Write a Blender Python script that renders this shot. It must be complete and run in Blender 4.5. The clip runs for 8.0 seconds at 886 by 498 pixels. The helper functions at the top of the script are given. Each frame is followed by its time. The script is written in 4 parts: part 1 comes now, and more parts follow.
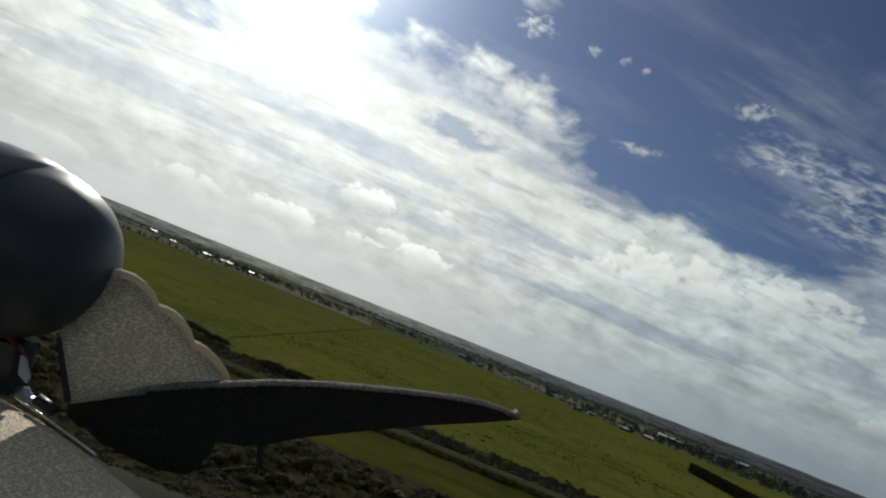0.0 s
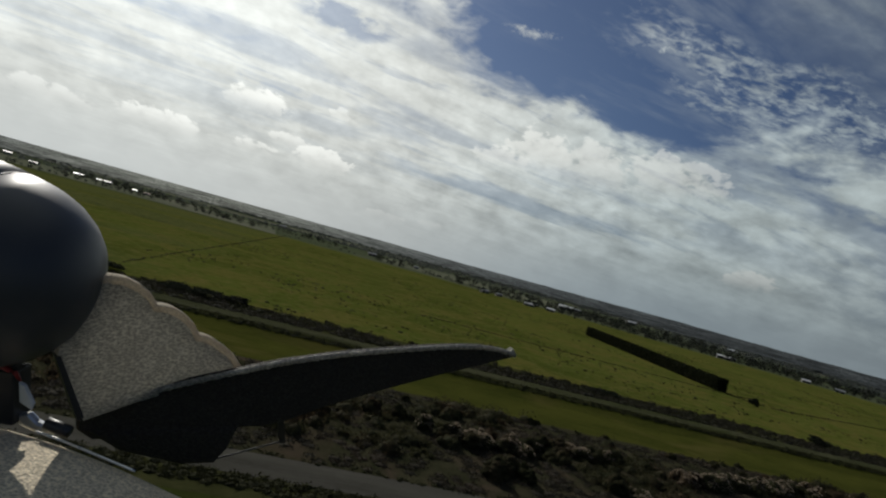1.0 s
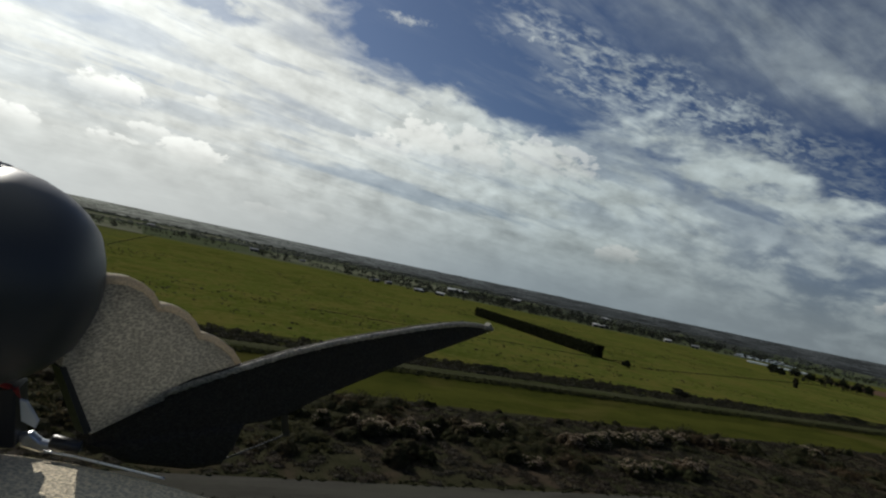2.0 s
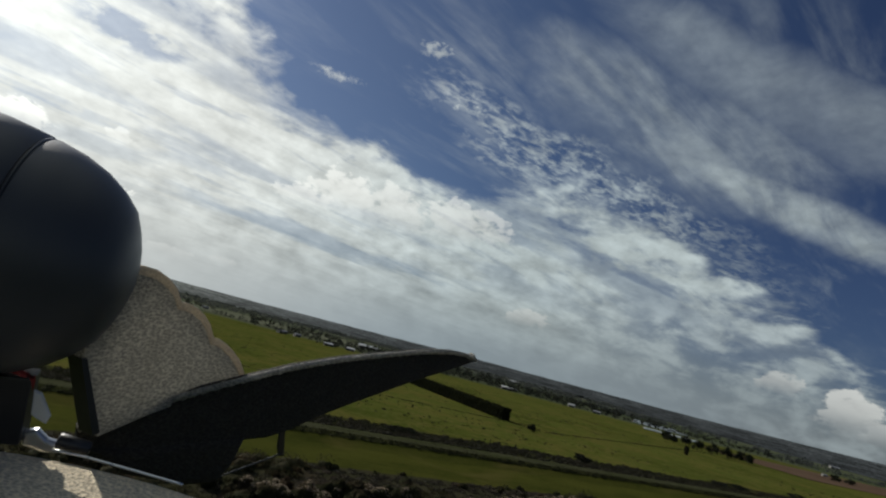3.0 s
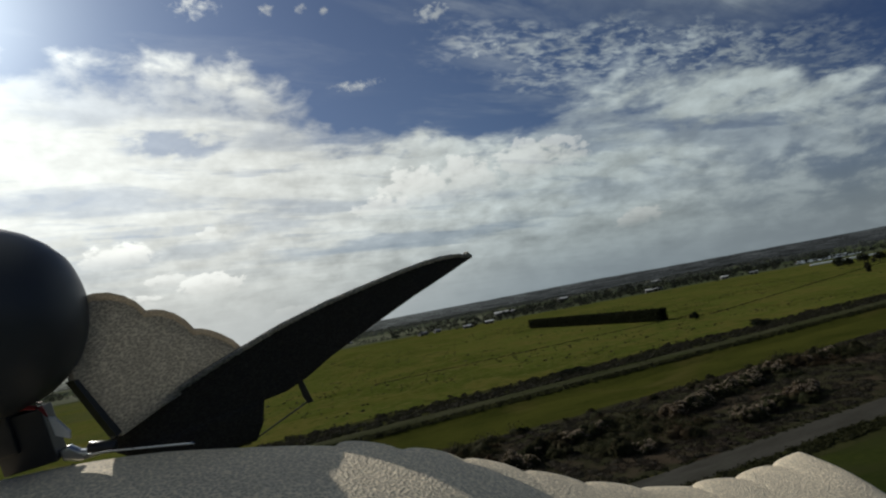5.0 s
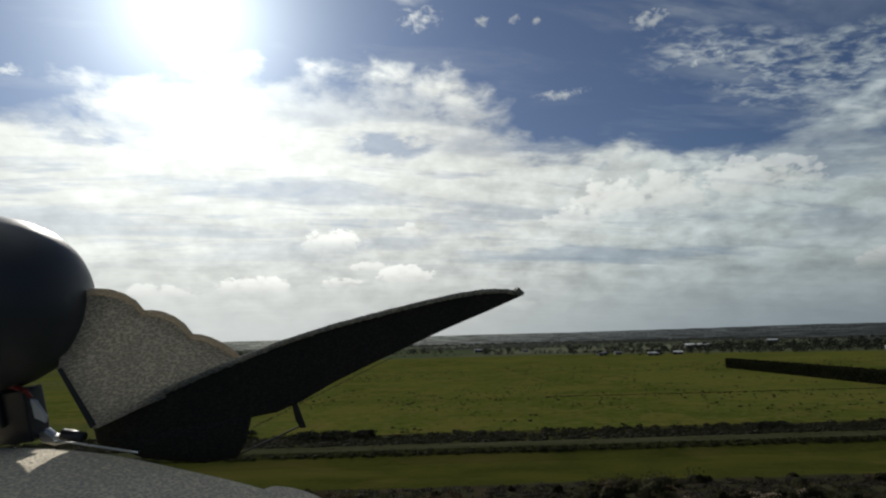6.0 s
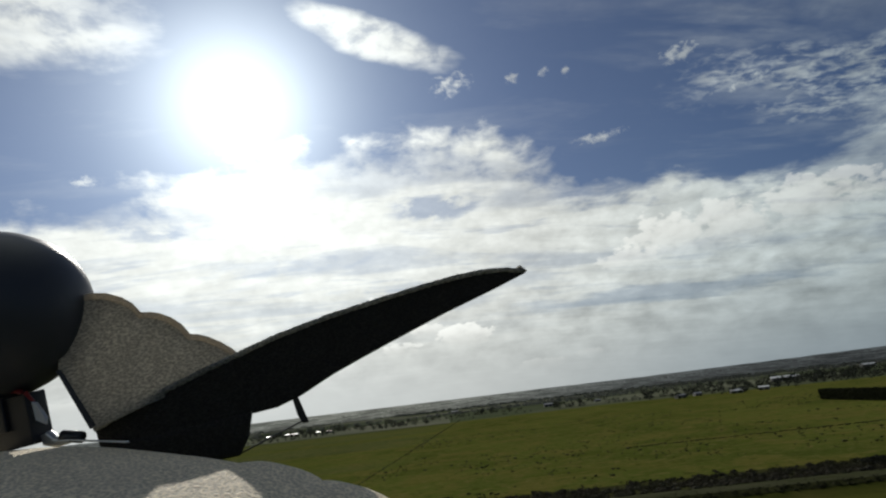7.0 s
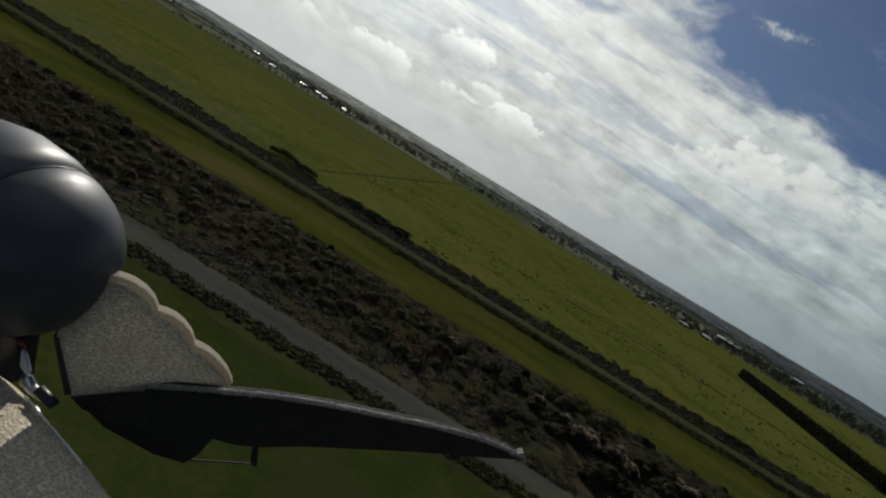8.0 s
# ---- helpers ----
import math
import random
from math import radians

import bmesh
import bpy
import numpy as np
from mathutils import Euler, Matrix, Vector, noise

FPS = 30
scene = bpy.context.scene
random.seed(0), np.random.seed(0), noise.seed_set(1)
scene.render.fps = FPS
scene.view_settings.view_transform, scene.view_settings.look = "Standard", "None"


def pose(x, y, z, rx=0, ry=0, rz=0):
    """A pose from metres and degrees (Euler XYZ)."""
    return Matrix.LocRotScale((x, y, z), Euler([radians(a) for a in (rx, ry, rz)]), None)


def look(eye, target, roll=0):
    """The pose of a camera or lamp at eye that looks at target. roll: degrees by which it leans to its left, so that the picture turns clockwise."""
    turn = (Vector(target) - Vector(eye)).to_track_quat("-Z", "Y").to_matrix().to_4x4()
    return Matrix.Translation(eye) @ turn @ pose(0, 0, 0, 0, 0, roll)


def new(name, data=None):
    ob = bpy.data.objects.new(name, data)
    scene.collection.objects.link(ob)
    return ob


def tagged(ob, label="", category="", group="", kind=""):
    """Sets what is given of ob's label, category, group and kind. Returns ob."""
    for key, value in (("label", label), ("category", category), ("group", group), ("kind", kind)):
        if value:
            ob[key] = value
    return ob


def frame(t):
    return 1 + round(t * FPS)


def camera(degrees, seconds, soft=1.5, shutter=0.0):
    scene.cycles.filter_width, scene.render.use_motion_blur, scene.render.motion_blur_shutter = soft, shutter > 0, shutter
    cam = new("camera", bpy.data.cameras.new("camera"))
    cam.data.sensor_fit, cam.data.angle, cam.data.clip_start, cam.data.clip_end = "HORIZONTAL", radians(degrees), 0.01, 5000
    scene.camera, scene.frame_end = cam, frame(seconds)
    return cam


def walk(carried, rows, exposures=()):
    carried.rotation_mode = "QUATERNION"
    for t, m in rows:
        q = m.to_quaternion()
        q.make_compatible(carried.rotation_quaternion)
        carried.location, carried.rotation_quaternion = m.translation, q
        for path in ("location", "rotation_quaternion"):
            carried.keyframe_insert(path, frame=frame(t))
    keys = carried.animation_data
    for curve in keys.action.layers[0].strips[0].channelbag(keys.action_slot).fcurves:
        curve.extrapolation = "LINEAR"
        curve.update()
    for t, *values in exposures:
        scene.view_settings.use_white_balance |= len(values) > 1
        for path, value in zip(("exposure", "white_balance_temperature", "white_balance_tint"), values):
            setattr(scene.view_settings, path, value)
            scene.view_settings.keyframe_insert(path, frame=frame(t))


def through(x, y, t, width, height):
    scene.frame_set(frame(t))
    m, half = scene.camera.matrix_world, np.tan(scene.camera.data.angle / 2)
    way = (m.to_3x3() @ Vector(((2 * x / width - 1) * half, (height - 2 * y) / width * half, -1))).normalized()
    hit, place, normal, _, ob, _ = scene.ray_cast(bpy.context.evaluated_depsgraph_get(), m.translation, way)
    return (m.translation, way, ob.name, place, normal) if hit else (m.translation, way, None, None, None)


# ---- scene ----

# ================= camera =================
HEIGHT = 24.0                      # metres above the paddocks
BASE = Vector((0.0, 0.0, HEIGHT))


def facing(az, el):
    """Unit vector at that compass angle (from +y towards +x) and height above the horizon."""
    a, e = radians(az), radians(el)
    return Vector((math.sin(a) * math.cos(e), math.cos(a) * math.cos(e), math.sin(e)))


# seconds, offset from BASE (x, y, z), azimuth, elevation, lean to the right
FLIGHT = [
    (0.0, 0.0583, 0.0097, 0.1098, -1.47, 7.84, -21.61),
    (0.5, -0.0175, 0.0035, 0.0844, 7.06, 6.87, -14.50),
    (1.0, -0.0652, 0.0174, 0.1443, 11.12, 0.91, -15.50),
    (1.5, -0.0930, 0.0249, 0.1591, 13.65, -0.80, -15.70),
    (2.0, -0.1807, 0.0324, 0.1078, 22.61, 2.45, -11.96),
    (2.2, -0.2158, 0.0487, 0.1025, 25.38, 3.84, -14.71),
    (3.3, -0.2725, 0.0602, 0.0171, 31.54, 12.12, -12.34),
    (3.5, -0.2709, 0.0573, 0.0033, 32.18, 12.38, -9.04),
    (4.0, -0.2552, 0.0344, -0.0132, 32.31, 10.02, 0.68),
    (4.2, -0.2392, 0.0214, -0.0170, 31.02, 9.07, 3.27),
    (5.3, -0.0491, -0.0426, -0.0249, 15.03, 5.61, 10.66),
    (5.5, -0.0078, -0.0353, -0.0176, 11.34, 5.83, 9.08),
    (6.0, 0.0935, 0.0092, -0.0069, 1.00, 8.89, 1.57),
    (6.5, 0.1534, 0.0426, -0.0388, -5.17, 13.19, -0.90),
    (7.0, 0.1587, 0.0416, -0.0986, -4.13, 15.16, 6.85),
    (7.2, 0.1619, 0.0476, -0.0427, -5.99, 13.53, -0.82),
    (7.5, 0.1598, 0.0497, 0.0782, -9.00, 8.07, -15.14),
    (7.7, 0.1315, 0.0563, 0.1737, -8.60, 1.82, -21.76),
    (8.0, 0.0245, 0.0878, 0.3053, -2.54, -8.57, -31.16),
]
cam = camera(77.0, 8.0, soft=2.2)
walk(cam, [(t, look(BASE + Vector((x, y, z)), BASE + Vector((x, y, z)) + facing(az, el), -lean))
           for t, x, y, z, az, el, lean in FLIGHT],
     [(0.0, 0.0), (0.5, -0.03), (1.0, -0.10), (1.5, -0.08), (2.2, 0.05), (3.5, 0.08), (4.2, 0.03), (5.5, -0.05), (6.0, 0.0), (7.5, 0.0), (8.0, -0.10)])

# ================= world, sun =================
SUN_AZ, SUN_EL = -25.0, 30.4


class Nodes:
    """Small helper to write node trees as formulas."""

    def __init__(self, tree):
        self.tree = tree
        tree.nodes.clear()

    def node(self, kind, operation=None):
        n = self.tree.nodes.new(kind)
        if operation:
            n.operation = operation
        return n

    def put(self, socket, value):
        if isinstance(value, bpy.types.NodeSocket):
            self.tree.links.new(value, socket)
        elif value is not None:
            socket.default_value = value

    def math(self, op, a, b=None, c=None, clamp=False):
        n = self.node("ShaderNodeMath", op)
        n.use_clamp = clamp
        for s, v in zip(n.inputs, (a, b, c)):
            self.put(s, v)
        return n.outputs[0]

    def add(self, a, b): return self.math("ADD", a, b)
    def sub(self, a, b): return self.math("SUBTRACT", a, b)
    def mul(self, a, b): return self.math("MULTIPLY", a, b)
    def div(self, a, b): return self.math("DIVIDE", a, b)

    def ramp(self, x, lo, hi, out_lo=0.0, out_hi=1.0, smooth=True):
        n = self.node("ShaderNodeMapRange")
        n.interpolation_type = "SMOOTHSTEP" if smooth else "LINEAR"
        for s, v in zip(n.inputs, (x, lo, hi, out_lo, out_hi)):
            self.put(s, v)
        return n.outputs[0]

    def mix(self, fac, a, b, blend="MIX"):
        n = self.node("ShaderNodeMix")
        n.data_type, n.blend_type = "RGBA", blend
        self.put(n.inputs[0], fac)
        for s, v in ((n.inputs[6], a), (n.inputs[7], b)):
            self.put(s, (*v, 1.0) if isinstance(v, tuple) and len(v) == 3 else v)
        return n.outputs[2]

    def xyz(self, v):
        n = self.node("ShaderNodeSeparateXYZ")
        self.put(n.inputs[0], v)
        return n.outputs

    def vec(self, x, y, z):
        n = self.node("ShaderNodeCombineXYZ")
        for s, v in zip(n.inputs, (x, y, z)):
            self.put(s, v)
        return n.outputs[0]

    def noise(self, v, scale, detail=4.0, rough=0.55, warp=0.0):
        n = self.node("ShaderNodeTexNoise")
        self.put(n.inputs["Vector"], v)
        n.inputs["Scale"].default_value, n.inputs["Detail"].default_value = scale, detail
        n.inputs["Roughness"].default_value, n.inputs["Distortion"].default_value = rough, warp
        return n.outputs[0]

    def stops(self, x, rows):
        n = self.node("ShaderNodeValToRGB")
        self.put(n.inputs[0], x)
        e = n.color_ramp.elements
        while len(e) < len(rows):
            e.new(0.5)
        for el, (p, c) in zip(e, rows):
            el.position, el.color = p, (*c, 1.0) if isinstance(c, tuple) else (c, c, c, 1.0)
        return n.outputs[0]


def build_sky():
    world = bpy.data.worlds.new("sky")
    scene.world = world
    world.use_nodes = True
    n = Nodes(world.node_tree)
    sky = n.node("ShaderNodeTexSky")
    sky.sky_type, sky.sun_disc = "NISHITA", False
    sky.sun_elevation, sky.sun_rotation = radians(SUN_EL), radians(SUN_AZ)
    sky.altitude, sky.air_density, sky.dust_density, sky.ozone_density = 30, 1.0, 0.6, 2.5
    clear = n.mix(1.0, sky.outputs[0], (0.0352, 0.0376, 0.0435), "MULTIPLY")
    d = n.node("ShaderNodeTexCoord").outputs["Generated"]
    x, y, z = n.xyz(d)
    deg = 57.29578
    az = n.mul(n.math("ARCTAN2", x, y), deg)
    el = n.mul(n.math("ARCSINE", z), deg)
    # angle to the sun
    s = facing(SUN_AZ, SUN_EL)
    dot = n.node("ShaderNodeVectorMath", "DOT_PRODUCT")
    n.put(dot.inputs[0], d)
    dot.inputs[1].default_value = s
    ang = n.mul(n.math("ARCCOSINE", n.math("MINIMUM", dot.outputs["Value"], 1.0)), deg)
    blue = n.mix(n.ramp(ang, 36, 86), clear, n.mix(1.0, clear, (0.55, 0.59, 0.72), "MULTIPLY"))
    blue = n.mix(n.ramp(ang, 42, 6), blue, n.mix(1.0, blue, (0.78, 0.98, 1.14), "MULTIPLY"))
    # flat cloud deck seen in perspective, streaked along one wind direction
    zz = n.add(n.math("MAXIMUM", z, 0.0), 0.10)
    u, v = n.div(x, zz), n.div(y, zz)
    wa = radians(78)
    along = n.add(n.mul(u, math.sin(wa)), n.mul(v, math.cos(wa)))
    across = n.sub(n.mul(v, math.sin(wa)), n.mul(u, math.cos(wa)))
    fine = n.noise(n.vec(u, v, 0.3), 2.8, 5.0, 0.56, 0.4)
    puffy = n.noise(n.vec(n.mul(az, 0.055), n.mul(el, 0.10), 0.0), 5.0, 5.0, 0.55, 0.2)
    sway = n.noise(n.vec(u, v, 7.0), 0.9, 3.0, 0.5)
    across = n.add(across, n.mul(n.sub(sway, 0.5), 0.10))
    streak = n.noise(n.vec(n.mul(along, 0.42), n.mul(across, 1.05), 1.7), 1.9, 6.0, 0.56, 0.35)
    thread = n.noise(n.vec(n.mul(along, 0.75), n.mul(across, 2.6), 4.1), 2.3, 5.0, 0.58, 0.3)
    # top edge of the white sheet: elevation in degrees / 40 against azimuth
    # azimuths beyond 100 to either side: unseen cloud added to whiten fill light
    edge_rows = [(-175, 18), (-120, 15), (-75, 14), (-50, 18), (-41, 18.8), (-33, 21), (-28, 24), (-20, 26), (-10, 26.5), (3, 25), (7, 22.5), (11, 19.5), (22, 17),
                 (30, 16), (36, 18.5), (46, 17), (54, 14.5), (61, 11.5), (67, 7.5), (73, 2.5), (100, 1), (140, 12), (175, 18)]
    edge = n.mul(n.stops(n.ramp(az, -180, 180, smooth=False), [((a + 180) / 360, e / 40) for a, e in edge_rows]), 40.0)
    rough = n.add(n.add(n.mul(n.sub(fine, 0.5), 9.0), n.mul(n.sub(puffy, 0.5), 7.0)), n.mul(n.sub(streak, 0.5), 7.0))
    lift = n.sub(n.add(edge, rough), el)
    sheet = n.ramp(lift, -1.6, 2.4)
    # openings in the sheet where the blue shows as streaks
    gaps = n.mul(n.ramp(streak, 0.40, 0.53), n.ramp(thread, 0.30, 0.46))
    gap_amount = n.mul(n.ramp(el, 3.0, 14.0, 0.0, 0.36), n.ramp(az, 10.0, 45.0, 1.0, 1.35))
    sheet = n.mul(sheet, n.sub(1.0, n.mul(gap_amount, n.sub(1.0, gaps))))

    def tilted(a0, e0, wa_, he, slope, soft=0.6):
        da = n.sub(az, a0)
        qa, qe = n.div(da, wa_), n.div(n.sub(n.sub(el, e0), n.mul(da, slope)), he)
        q = n.add(n.mul(qa, qa), n.mul(qe, qe))
        q = n.add(q, n.mul(n.sub(thread, 0.5), 2.6))
        return n.ramp(n.add(q, n.mul(n.sub(fine, 0.5), 3.4)), 1.0 + soft, 1.0 - soft)

    # clear openings inside the sheet
    sheet = n.mul(sheet, n.sub(1.0, n.mul(0.46, tilted(17, 7.5, 13, 0.75, -0.05, 0.9))))
    for a0, e0, wa_, he, slope, amount in ((-4.5, 19.2, 5.0, 1.5, 0.0, 0.62), (29, 18.6, 6, 1.6, -0.1, 0.7),
                                           (-37, 19.5, 6, 1.6, -0.2, 0.6), (14, 18.6, 6, 0.8, -0.1, 0.5), (47, 12.4, 7, 0.7, -0.25, 0.5),
                                           (-20, 14.5, 8, 0.8, 0.05, 0.25), (-9, 11.6, 7, 0.5, 0.0, 0.25)):
        sheet = n.mul(sheet, n.sub(1.0, n.mul(n.mul(amount, n.ramp(puffy, 0.38, 0.56)), tilted(a0, e0, wa_, he, slope))))
    # the sheet thins out low down, far from the sun
    sheet = n.mul(sheet, n.sub(1.0, n.mul(n.mul(n.ramp(az, 40.0, 58.0), n.ramp(el, 13.0, 6.0)), n.ramp(puffy, 0.62, 0.40, 0.25, 0.75))))
    # thin high cirrus above the sheet
    def veiled(a0, e0, wa_, he, slope):
        """A soft sheet of thin cloud, frayed along the wind."""
        da = n.sub(az, a0)
        qa, qe = n.div(da, wa_), n.div(n.sub(n.sub(el, e0), n.mul(da, slope)), he)
        q = n.add(n.add(n.mul(qa, qa), n.mul(qe, qe)), n.mul(n.sub(streak, 0.5), 2.4))
        return n.ramp(n.add(q, n.mul(n.sub(soft_wisp, 0.5), 2.2)), 2.3, -0.3)

    soft_wisp = n.noise(n.vec(n.mul(along, 1.1), n.mul(across, 1.5), 15.0), 3.4, 5.0, 0.6, 0.6)
    veil = n.mul(n.ramp(thread, 0.42, 0.72), n.ramp(streak, 0.36, 0.62))
    mottle = n.noise(n.vec(n.mul(along, 1.6), n.mul(across, 2.4), 9.0), 8.5, 4.0, 0.6, 0.3)
    veil_right = n.mul(n.mul(n.ramp(az, 2, 32), n.ramp(el, 46, 30)), veil)
    field = n.mul(tilted(42, 19.8, 17, 3.6, -0.33, 1.0), n.ramp(mottle, 0.36, 0.70))
    long_streak = n.mul(veiled(61.5, 19.8, 11, 1.7, -0.36), n.ramp(thread, 0.32, 0.62, 0.4, 1.0))
    broad_fan = n.mul(veiled(61, 29.0, 19, 3.2, -0.42), n.ramp(streak, 0.30, 0.62, 0.45, 1.0))
    mid_veil = n.mul(veiled(48, 26.0, 13, 4.6, -0.30), n.ramp(thread, 0.34, 0.66, 0.35, 1.0))
    cirrus = n.math("MAXIMUM", n.mul(veil_right, 0.28), n.mul(field, 0.62))
    cirrus = n.math("MAXIMUM", cirrus, n.mul(long_streak, 0.72))
    cirrus = n.math("MAXIMUM", cirrus, n.mul(broad_fan, 0.42))
    cirrus = n.math("MAXIMUM", cirrus, n.mul(mid_veil, 0.54))
    cirrus = n.math("MAXIMUM", cirrus, n.mul(veil, 0.14))
    cirrus = n.mul(cirrus, n.ramp(n.add(az, n.ramp(el, 16.0, 8.0, 0.0, 16.0)), 94, 66))
    high_bank = n.math("MAXIMUM", tilted(-43, 34.5, 10, 3.6, 0.1, 0.9), tilted(-9, 36.0, 8, 1.7, -0.3, 0.8))
    density = n.math("MAXIMUM", n.math("MAXIMUM", sheet, cirrus), n.mul(high_bank, n.ramp(puffy, 0.3, 0.55, 0.4, 0.9)))

    # broken cloud overhead, out of view, added to lift and whiten the fill light
    density = n.math("MAXIMUM", density, n.mul(n.ramp(el, 50.0, 62.0), n.ramp(streak, 0.42, 0.60, 0.12, 0.8)))

    # heaped clouds: soft flat base, round cauliflower heads lit along their tops
    def heads(scale, seed):
        v = n.node("ShaderNodeTexVoronoi")
        v.feature = "SMOOTH_F1"
        v.inputs["Scale"].default_value, v.inputs["Smoothness"].default_value = scale, 0.35
        wob = n.mul(n.sub(fine, 0.5), 0.9)
        n.put(v.inputs["Vector"], n.vec(n.add(n.mul(az, 0.42), wob), n.sub(n.mul(el, 0.62), wob), seed))
        return n.sub(0.62, v.outputs["Distance"])

    curl = n.noise(n.vec(n.mul(az, 0.34), n.mul(el, 0.5), 2.0), 2.4, 5.0, 0.6, 0.3)
    crown = n.add(n.add(n.mul(heads(1.0, 2.0), 1.0), n.mul(heads(2.3, 5.0), 0.55)), n.mul(n.sub(curl, 0.5), 1.7))
    heap_mask, heap_lit = None, None
    for a0, e0, wa_, he, amount in ((-10.2, 9.6, 3.4, 1.6, 0.9), (-17.8, 5.2, 4.2, 1.5, 0.95), (-6.3, 7.0, 2.0, 1.0, 0.8), (-9.4, 5.5, 1.8, 0.9, 0.8), (-2.6, 6.0, 3.4, 1.6, 0.95),
                                    (-26, 4.4, 3.4, 1.2, 0.7), (-38, 2.7, 3.4, 1.0, 0.6), (-2.5, 10.9, 1.5, 0.7, 0.5), (4.5, 2.4, 2.2, 0.7, 0.5), (9, 2.9, 1.4, 0.5, 0.4),
                                    (18.5, 12.6, 3.6, 2.6, 0.75), (24.0, 12.6, 4.6, 2.7, 0.6), (31.0, 12.8, 5.6, 2.6, 0.5), (14.6, 11.4, 3.0, 1.2, 0.7),
                                    (39.6, 5.2, 2.4, 1.1, 0.5), (62.5, 4.6, 2.0, 1.2, 0.6), (67.6, 3.0, 2.4, 2.6, 0.9), (71.5, 2.0, 3.2, 1.1, 0.7), (-46, 8, 5, 1.2, 0.6)):
        qa = n.div(n.sub(az, a0), wa_)
        qe = n.div(n.sub(el, e0), he)
        low = n.math("MAXIMUM", qe, n.mul(qe, -1.0))
        h = n.add(n.sub(0.75, n.add(n.mul(qa, qa), n.mul(low, low))), n.mul(crown, 1.35))
        m = n.mul(n.mul(n.ramp(h, 0.0, 0.48), n.ramp(qe, -0.95, 0.3)), amount)
        lit = n.ramp(qe, -0.7, 0.75, 0.80, 1.12)
        heap_lit = lit if heap_lit is None else n.math("ADD", n.mul(heap_lit, n.sub(1.0, m)), n.mul(lit, m))
        heap_mask = m if heap_mask is None else n.math("MAXIMUM", heap_mask, m)
    heap_lit = n.mul(heap_lit, n.ramp(crown, -0.35, 0.45, 0.93, 1.06))
    # small torn scraps of cloud high in the blue
    scrap = None
    torn = n.noise(n.vec(n.mul(az, 0.45), n.mul(el, 0.7), 6.0), 2.0, 5.0, 0.62, 0.4)
    for a0, e0, wa_, he in ((-1, 31.4, 4.2, 1.9), (6, 30.8, 1.5, 1.2), (9.5, 30.8, 1.2, 1.0), (12, 30.4, 1.0, 0.8), (-3, 34.2, 2.6, 1.2),
                            (-38.5, 22.2, 1.8, 0.9), (23.5, 28.8, 3.4, 1.4), (48, 20.2, 2.2, 1.3), (28, 24.5, 5, 1.0), (14, 23.5, 5, 0.8)):
        qa, qe = n.div(n.sub(az, a0), wa_), n.div(n.sub(el, e0), he)
        h = n.sub(n.add(n.mul(torn, 2.1), n.mul(streak, 0.5)), n.add(n.mul(qa, qa), n.mul(qe, qe)))
        scrap = h if scrap is None else n.math("MAXIMUM", scrap, h)
    scrap_mask = n.ramp(scrap, 0.85, 1.75, 0.0, 0.72)

    # brightness of cloud: strong towards the sun, grey away from it
    glow = n.math("EXPONENT", n.mul(ang, -1 / 20.0))
    core = n.math("EXPONENT", n.mul(n.mul(ang, ang), -1 / 55.0))
    soft_mass = n.noise(n.vec(n.mul(along, 0.62), n.mul(across, 1.0), 12.0), 1.7, 7.0, 0.58, 0.8)
    body = n.add(n.add(n.mul(0.47, n.ramp(el, 0.0, 13.0, 0.84, 1.06)), n.mul(glow, 0.94)), n.mul(n.mul(n.sub(streak, 0.5), 0.24), n.ramp(el, 4.0, 16.0, 0.25, 1.0)))
    body = n.add(body, n.add(n.add(n.mul(n.sub(thread, 0.5), 0.15), n.mul(n.mul(n.sub(soft_mass, 0.5), 0.46), n.ramp(el, 3.0, 16.0, 0.3, 1.0))), n.mul(n.mul(n.sub(puffy, 0.5), 0.42), n.ramp(el, 4.0, 18.0, 1.5, 0.9))))
    body = n.add(body, n.mul(n.mul(crown, 0.13), n.ramp(el, 3.0, 9.0)))
    body = n.mul(body, n.ramp(ang, 36, 72, 1.0, 0.80))
    cloud = n.node("ShaderNodeCombineColor")
    n.put(cloud.inputs[0], n.mul(body, 0.965))
    n.put(cloud.inputs[1], n.mul(body, 1.0))
    n.put(cloud.inputs[2], n.mul(body, 0.955))
    cool = n.mix(n.ramp(ang, 28, 64), cloud.outputs[0], n.mix(1.0, cloud.outputs[0], (0.87, 0.97, 1.03), "MULTIPLY"))
    density = n.math("MAXIMUM", n.math("MAXIMUM", density, scrap_mask), n.mul(glow, 0.06))
    col = n.mix(density, blue, cool)
    heap_body = n.mul(n.mul(n.add(0.64, n.mul(glow, 1.05)), heap_lit), n.ramp(ang, 38, 75, 1.0, 0.84))
    hc = n.node("ShaderNodeCombineColor")
    for sck, f in zip(hc.inputs, (0.98, 1.0, 0.95)):
        n.put(sck, n.mul(heap_body, f))
    col = n.mix(n.mul(heap_mask, n.ramp(el, 0.5, 4.0, 0.4, 0.9)), col, hc.outputs[0])
    # pale band of haze low over the horizon
    haze = n.node("ShaderNodeCombineColor")
    hb = n.add(n.ramp(ang, 34, 66, 0.33, 0.20), n.mul(glow, 1.4))
    for sck, f, far in zip(haze.inputs, (0.95, 1.0, 0.985), (0.82, 1.0, 1.11)):
        n.put(sck, n.mul(hb, n.ramp(ang, 34, 66, f, far)))
    col = n.mix(n.mul(n.ramp(el, 7.0, 0.0, 0.0, 0.85), n.ramp(az, 52.0, 72.0, 1.0, 0.45)), col, haze.outputs[0])
